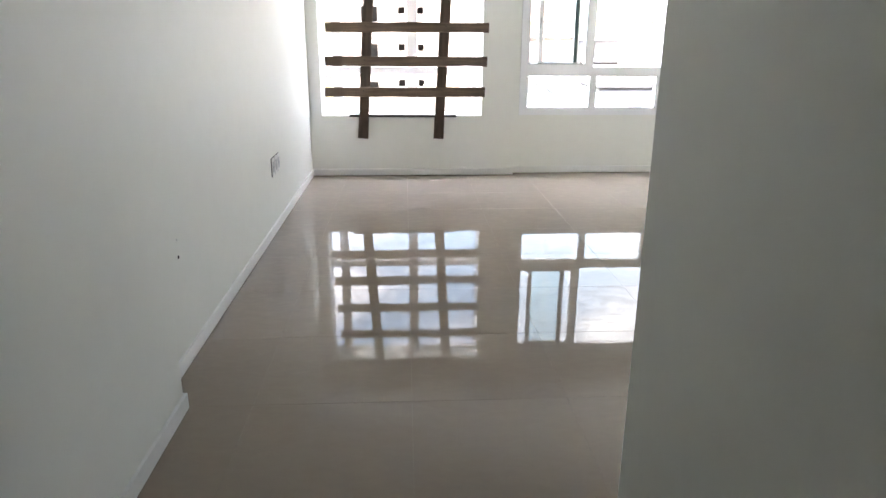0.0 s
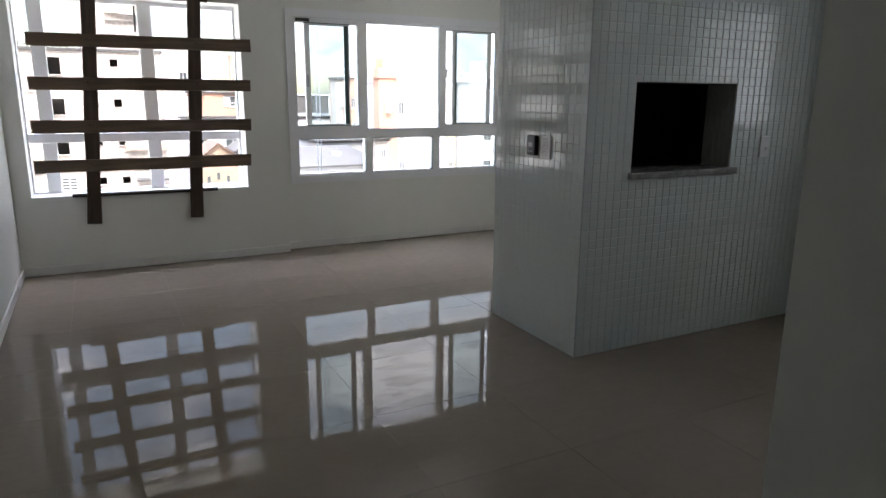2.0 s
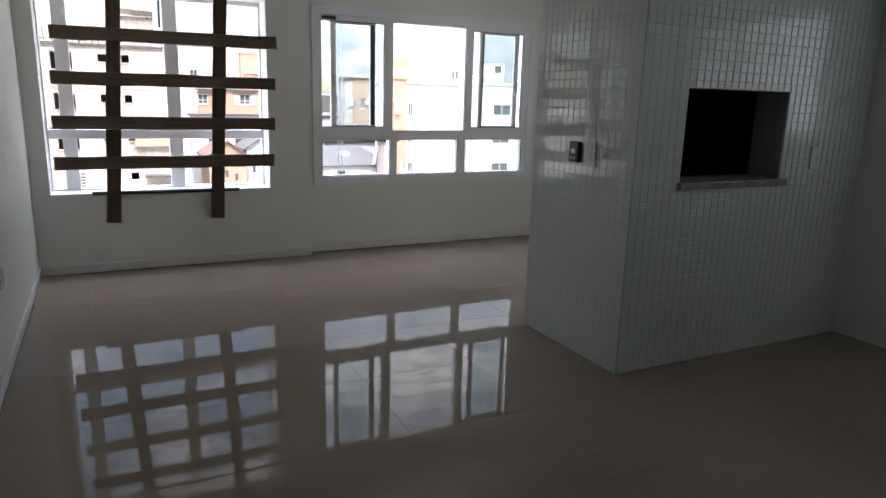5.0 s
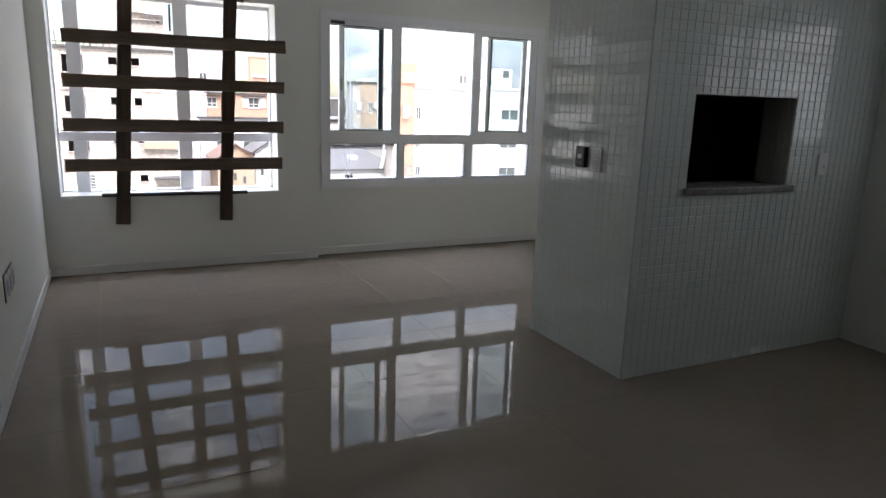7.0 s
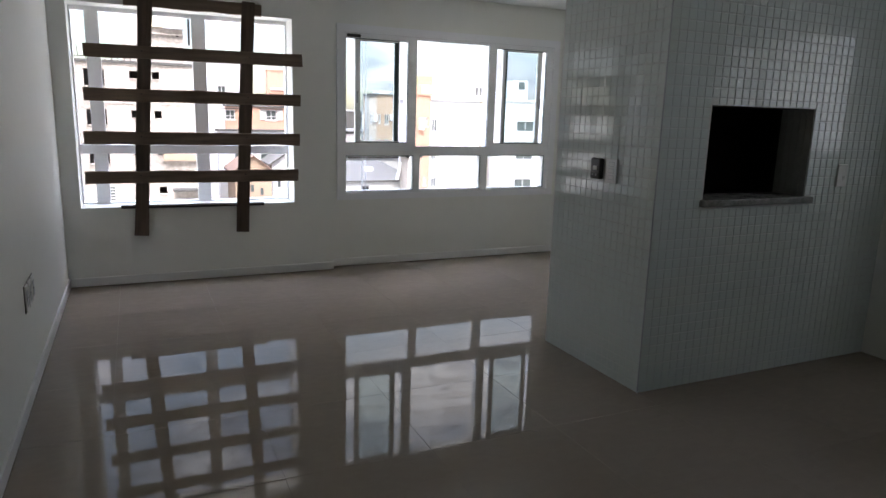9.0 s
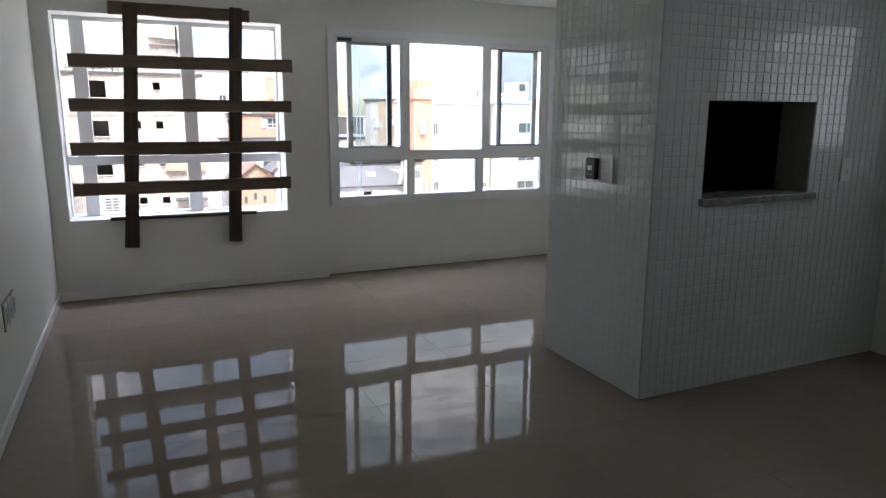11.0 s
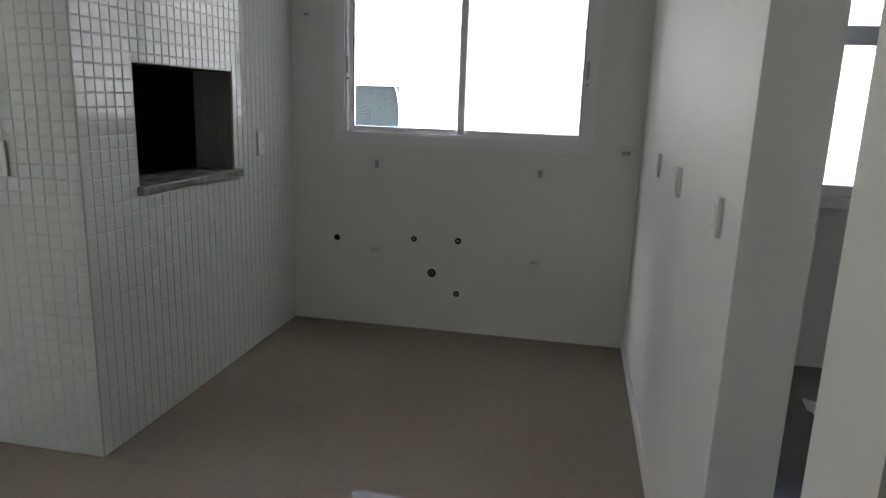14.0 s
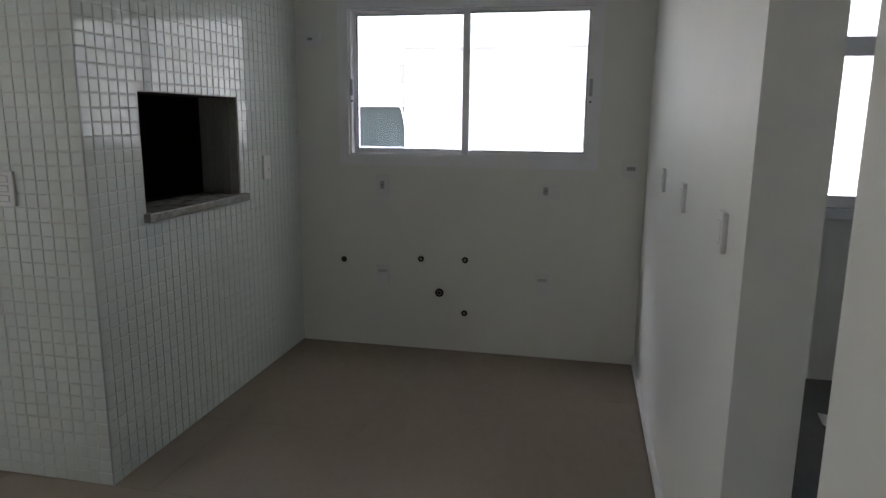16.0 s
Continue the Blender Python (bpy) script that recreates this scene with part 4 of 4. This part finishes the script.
fence = thing("net_fence", (13.1, 5.1, 0.80), "green shade net stretched over a terrace railing", "fence")
part("net", solid(13.09, 4.62, 0.81, 13.10, 5.92, 1.55), M_NET, fence)
for k in range(26):
    y = 4.62 + 0.05 * k
    part("wire", solid(13.078, y, 0.81, 13.086, y + 0.010, 1.55), M_WIRE, fence)
for k in range(15):
    z = 0.82 + 0.05 * k
    part("wire", solid(13.074, 4.62, z, 13.077, 5.92, z + 0.010), M_WIRE, fence)
part("post", solid(13.07, 5.92, 0.80, 13.12, 5.96, 1.58), M_TRACK, fence)
part("rail", solid(13.05, 4.58, 1.55, 13.12, 6.5, 1.58), M_PLATE, fence, "white top rail")
for k in range(9):
    part("slat", solid(13.07, 5.97, 0.83 + 0.08 * k, 13.10, 6.5, 0.88 + 0.08 * k), M_BEIGE, fence, "beige slat")
ac = thing("air_conditioner", (15.6, 7.0, 0.75), "dark grey outdoor air-conditioning unit on the terrace", "air conditioner")
part("body", solid(15.6, 6.84, 1.52, 15.9, 7.16, 1.95, bevel=0.02), M_UNIT, ac)
part("side_cover", solid(15.62, 7.165, 1.52, 15.9, 7.42, 1.93, bevel=0.02), M_BEIGE, ac, "beige side cover")
for k in range(6):
    part("slat", solid(15.585, 6.87, 1.56 + 0.065 * k, 15.599, 7.13, 1.575 + 0.065 * k), M_UNIT, ac)
part("hood", solid(15.55, 6.82, 1.951, 15.95, 7.44, 1.99, bevel=0.01), M_WHITE, ac)
part("stand", solid(15.62, 6.90, 0.75, 15.88, 7.36, 1.52), M_WHITE, ac)
roof_hut = thing("roof_hut", (21.0, 8.6, 0.75), "small white roof hut with a flat overhanging roof", "hut")
part("wall", solid(20.2, 8.05, -14.0, 22.0, 9.4, 2.52), M_WHITE, roof_hut)
part("window", solid(20.13, 8.12, 1.95, 20.198, 8.32, 2.42), M_CORD, roof_hut)
part("roof", solid(20.0, 7.95, 2.52, 22.0, 9.6, 2.60), M_BEIGE, roof_hut)

# ---- pieces: floor slabs and mosaic ----
floor = structure("floor", solid(-0.2, -3.15, -0.12, 4.65, 6.26, -0.0012), M_SEAM, "polished beige porcelain tile floor", "floor")
M_LAUNDRY = material("dark_laundry_tile", (0.085, 0.085, 0.075), 0.25, var=0.15, scale=6, bump=0.05, bump_scale=20)
structure("floor_laundry", solid(1.70, -1.3, -0.003, 4.485, 0.82, 0.003), M_LAUNDRY, "dark grey laundry floor", "floor")
scrap = bmesh.new()
grid = [[scrap.verts.new((3.74 + 0.08 * i, -0.01 + 0.06 * j, 0.004 + 0.03 * (i % 2) * (0.4 + 0.3 * (j % 2)) + 0.02 * (i == 2) * (j == 1))) for j in range(4)] for i in range(4)]
for i in range(3):
    for j in range(3):
        scrap.faces.new([grid[i][j], grid[i + 1][j], grid[i + 1][j + 1], grid[i][j + 1]])
bmesh.ops.solidify(scrap, geom=scrap.faces[:], thickness=0.002)
tagged(finished("paper_sheet", scrap, M_PLATE), "crumpled white paper sheet on the laundry floor", "paper")
slab_cache = {}


def slab(w, d):
    key = (round(w, 3), round(d, 3))
    if key not in slab_cache:
        bm = bmesh.new()
        low = [bm.verts.new(p) for p in ((0, 0, -0.004), (w, 0, -0.004), (w, d, -0.004), (0, d, -0.004))]
        top = [bm.verts.new(p) for p in ((0, 0, 0), (w, 0, 0), (w, d, 0), (0, d, 0))]
        for k in range(4):
            bm.faces.new([low[k], low[(k + 1) % 4], top[(k + 1) % 4], top[k]])
        bm.faces.new(top)
        me = bpy.data.meshes.new("tile")
        bm.to_mesh(me)
        bm.free()
        me.materials.append(M_FLOOR)
        slab_cache[key] = me
    return slab_cache[key]


GAP = 0.0017
for i in range(-1, 8):
    for j in range(-6, 10):
        x0, x1 = max(0.345 + 0.6 * i, -0.05), min(0.345 + 0.6 * (i + 1), 4.49)
        y0, y1 = max(0.375 + 0.6 * j, -3.0), min(0.375 + 0.6 * (j + 1), 6.1)
        if x1 - x0 < 0.02 or y1 - y0 < 0.02 or (x0 > 1.5 and y1 < 0.4):
            continue
        ob = new("tile", slab(x1 - x0 - GAP, y1 - y0 - GAP))
        ob.parent = floor
        r = random.Random(i * 100 + j)
        ob.matrix_basis = pose(x0 + GAP / 2, y0 + GAP / 2, 0, r.uniform(-0.02, 0.02), r.uniform(-0.02, 0.02), 0)

PITCH, JOINT, PROUD = 0.049, 0.0034, 0.003


def mosaic_points(w, h):
    """A pillowed glazed piece, w by h, facing -y, its back on y = 0."""
    c = 0.003
    a, b = w / 2, h / 2
    rim = [(-a, 0, -b), (a, 0, -b), (a, 0, b), (-a, 0, b)]
    sh = [(-a, -PROUD + 0.0009, -b), (a, -PROUD + 0.0009, -b), (a, -PROUD + 0.0009, b), (-a, -PROUD + 0.0009, b)]
    face = [(-a + c, -PROUD, -b + c), (a - c, -PROUD, -b + c), (a - c, -PROUD, b - c), (-a + c, -PROUD, b - c)]
    return rim + sh + face


MOSAIC_FACES = [(k + 4 * s, (k + 1) % 4 + 4 * s, (k + 1) % 4 + 4 * s + 4, k + 4 * s + 4) for s in (0, 1) for k in range(4)] + [(8, 9, 10, 11)]


def mosaic_mesh(name, verts, faces):
    me = bpy.data.meshes.new(name)
    me.from_pydata(verts, [], faces)
    me.materials.append(M_TILE)
    return me


whole = mosaic_mesh("tile", mosaic_points(PITCH - JOINT, PITCH - JOINT), MOSAIC_FACES)
rest_v, rest_f = [], []
rnd = random.Random(7)
rows = int(CEIL / PITCH) + 1
for side_, n_cols, run in (("front", 36, 4.485 - CX), ("left", 17, CY1 - CY0)):
    for i in range(n_cols):
        u0, u1 = i * PITCH, min((i + 1) * PITCH, run)
        for j in range(rows):
            z0, z1 = j * PITCH, min((j + 1) * PITCH, CEIL)
            if side_ == "front":
                if CX + u1 > OV[0] + 0.002 and CX + u0 < OV[1] - 0.002 and z1 > OV[2] - 0.030 and z0 < OV[3] - 0.002:
                    # trim the pieces that meet the niche's edge
                    cx0, cx1, cz0, cz1 = u0, u1, z0, z1
                    if CX + u0 < OV[0]:
                        cx1 = OV[0] - CX
                    elif CX + u1 > OV[1]:
                        cx0 = OV[1] - CX
                    elif z0 < OV[2] - 0.030:
                        cz1 = OV[2] - 0.030
                    elif z1 > OV[3]:
                        cz0 = OV[3]
                    else:
                        continue
                    u, v, w_, h_ = (cx0 + cx1) / 2, (cz0 + cz1) / 2, cx1 - cx0, cz1 - cz0
                else:
                    u, v, w_, h_ = (u0 + u1) / 2, (z0 + z1) / 2, u1 - u0, z1 - z0
            else:
                u, v, w_, h_ = (u0 + u1) / 2, (z0 + z1) / 2, u1 - u0, z1 - z0
            if w_ < 0.012 or h_ < 0.012:
                continue
            tilt = (rnd.gauss(0, 0.09), 0, rnd.gauss(0, 0.09))
            if side_ == "front":
                m = pose(CX + u, CY0, v, *tilt)
            else:
                m = pose(CX, CY0 + u, v, tilt[0], 0, tilt[2] - 90)
            single = abs(w_ - PITCH) < 1e-4 and abs(h_ - PITCH) < 1e-4 and 19 <= j < 36 and (i < 6 if side_ == "front" else i < 11)
            if single:
                ob = new("tile", whole)
                ob.parent = column
                ob.matrix_basis = Matrix.Translation(-Vector(column.location)) @ m
            else:
                base = len(rest_v)
                rest_v += [tuple(m @ Vector(p) - Vector(column.location)) for p in mosaic_points(w_ - JOINT, h_ - JOINT)]
                rest_f += [tuple(base + k for k in f) for f in MOSAIC_FACES]
rest = new("mosaic", mosaic_mesh("mosaic", rest_v, rest_f))
rest.parent = column
tagged(rest, "small glossy white square mosaic tiles", kind="stuff")
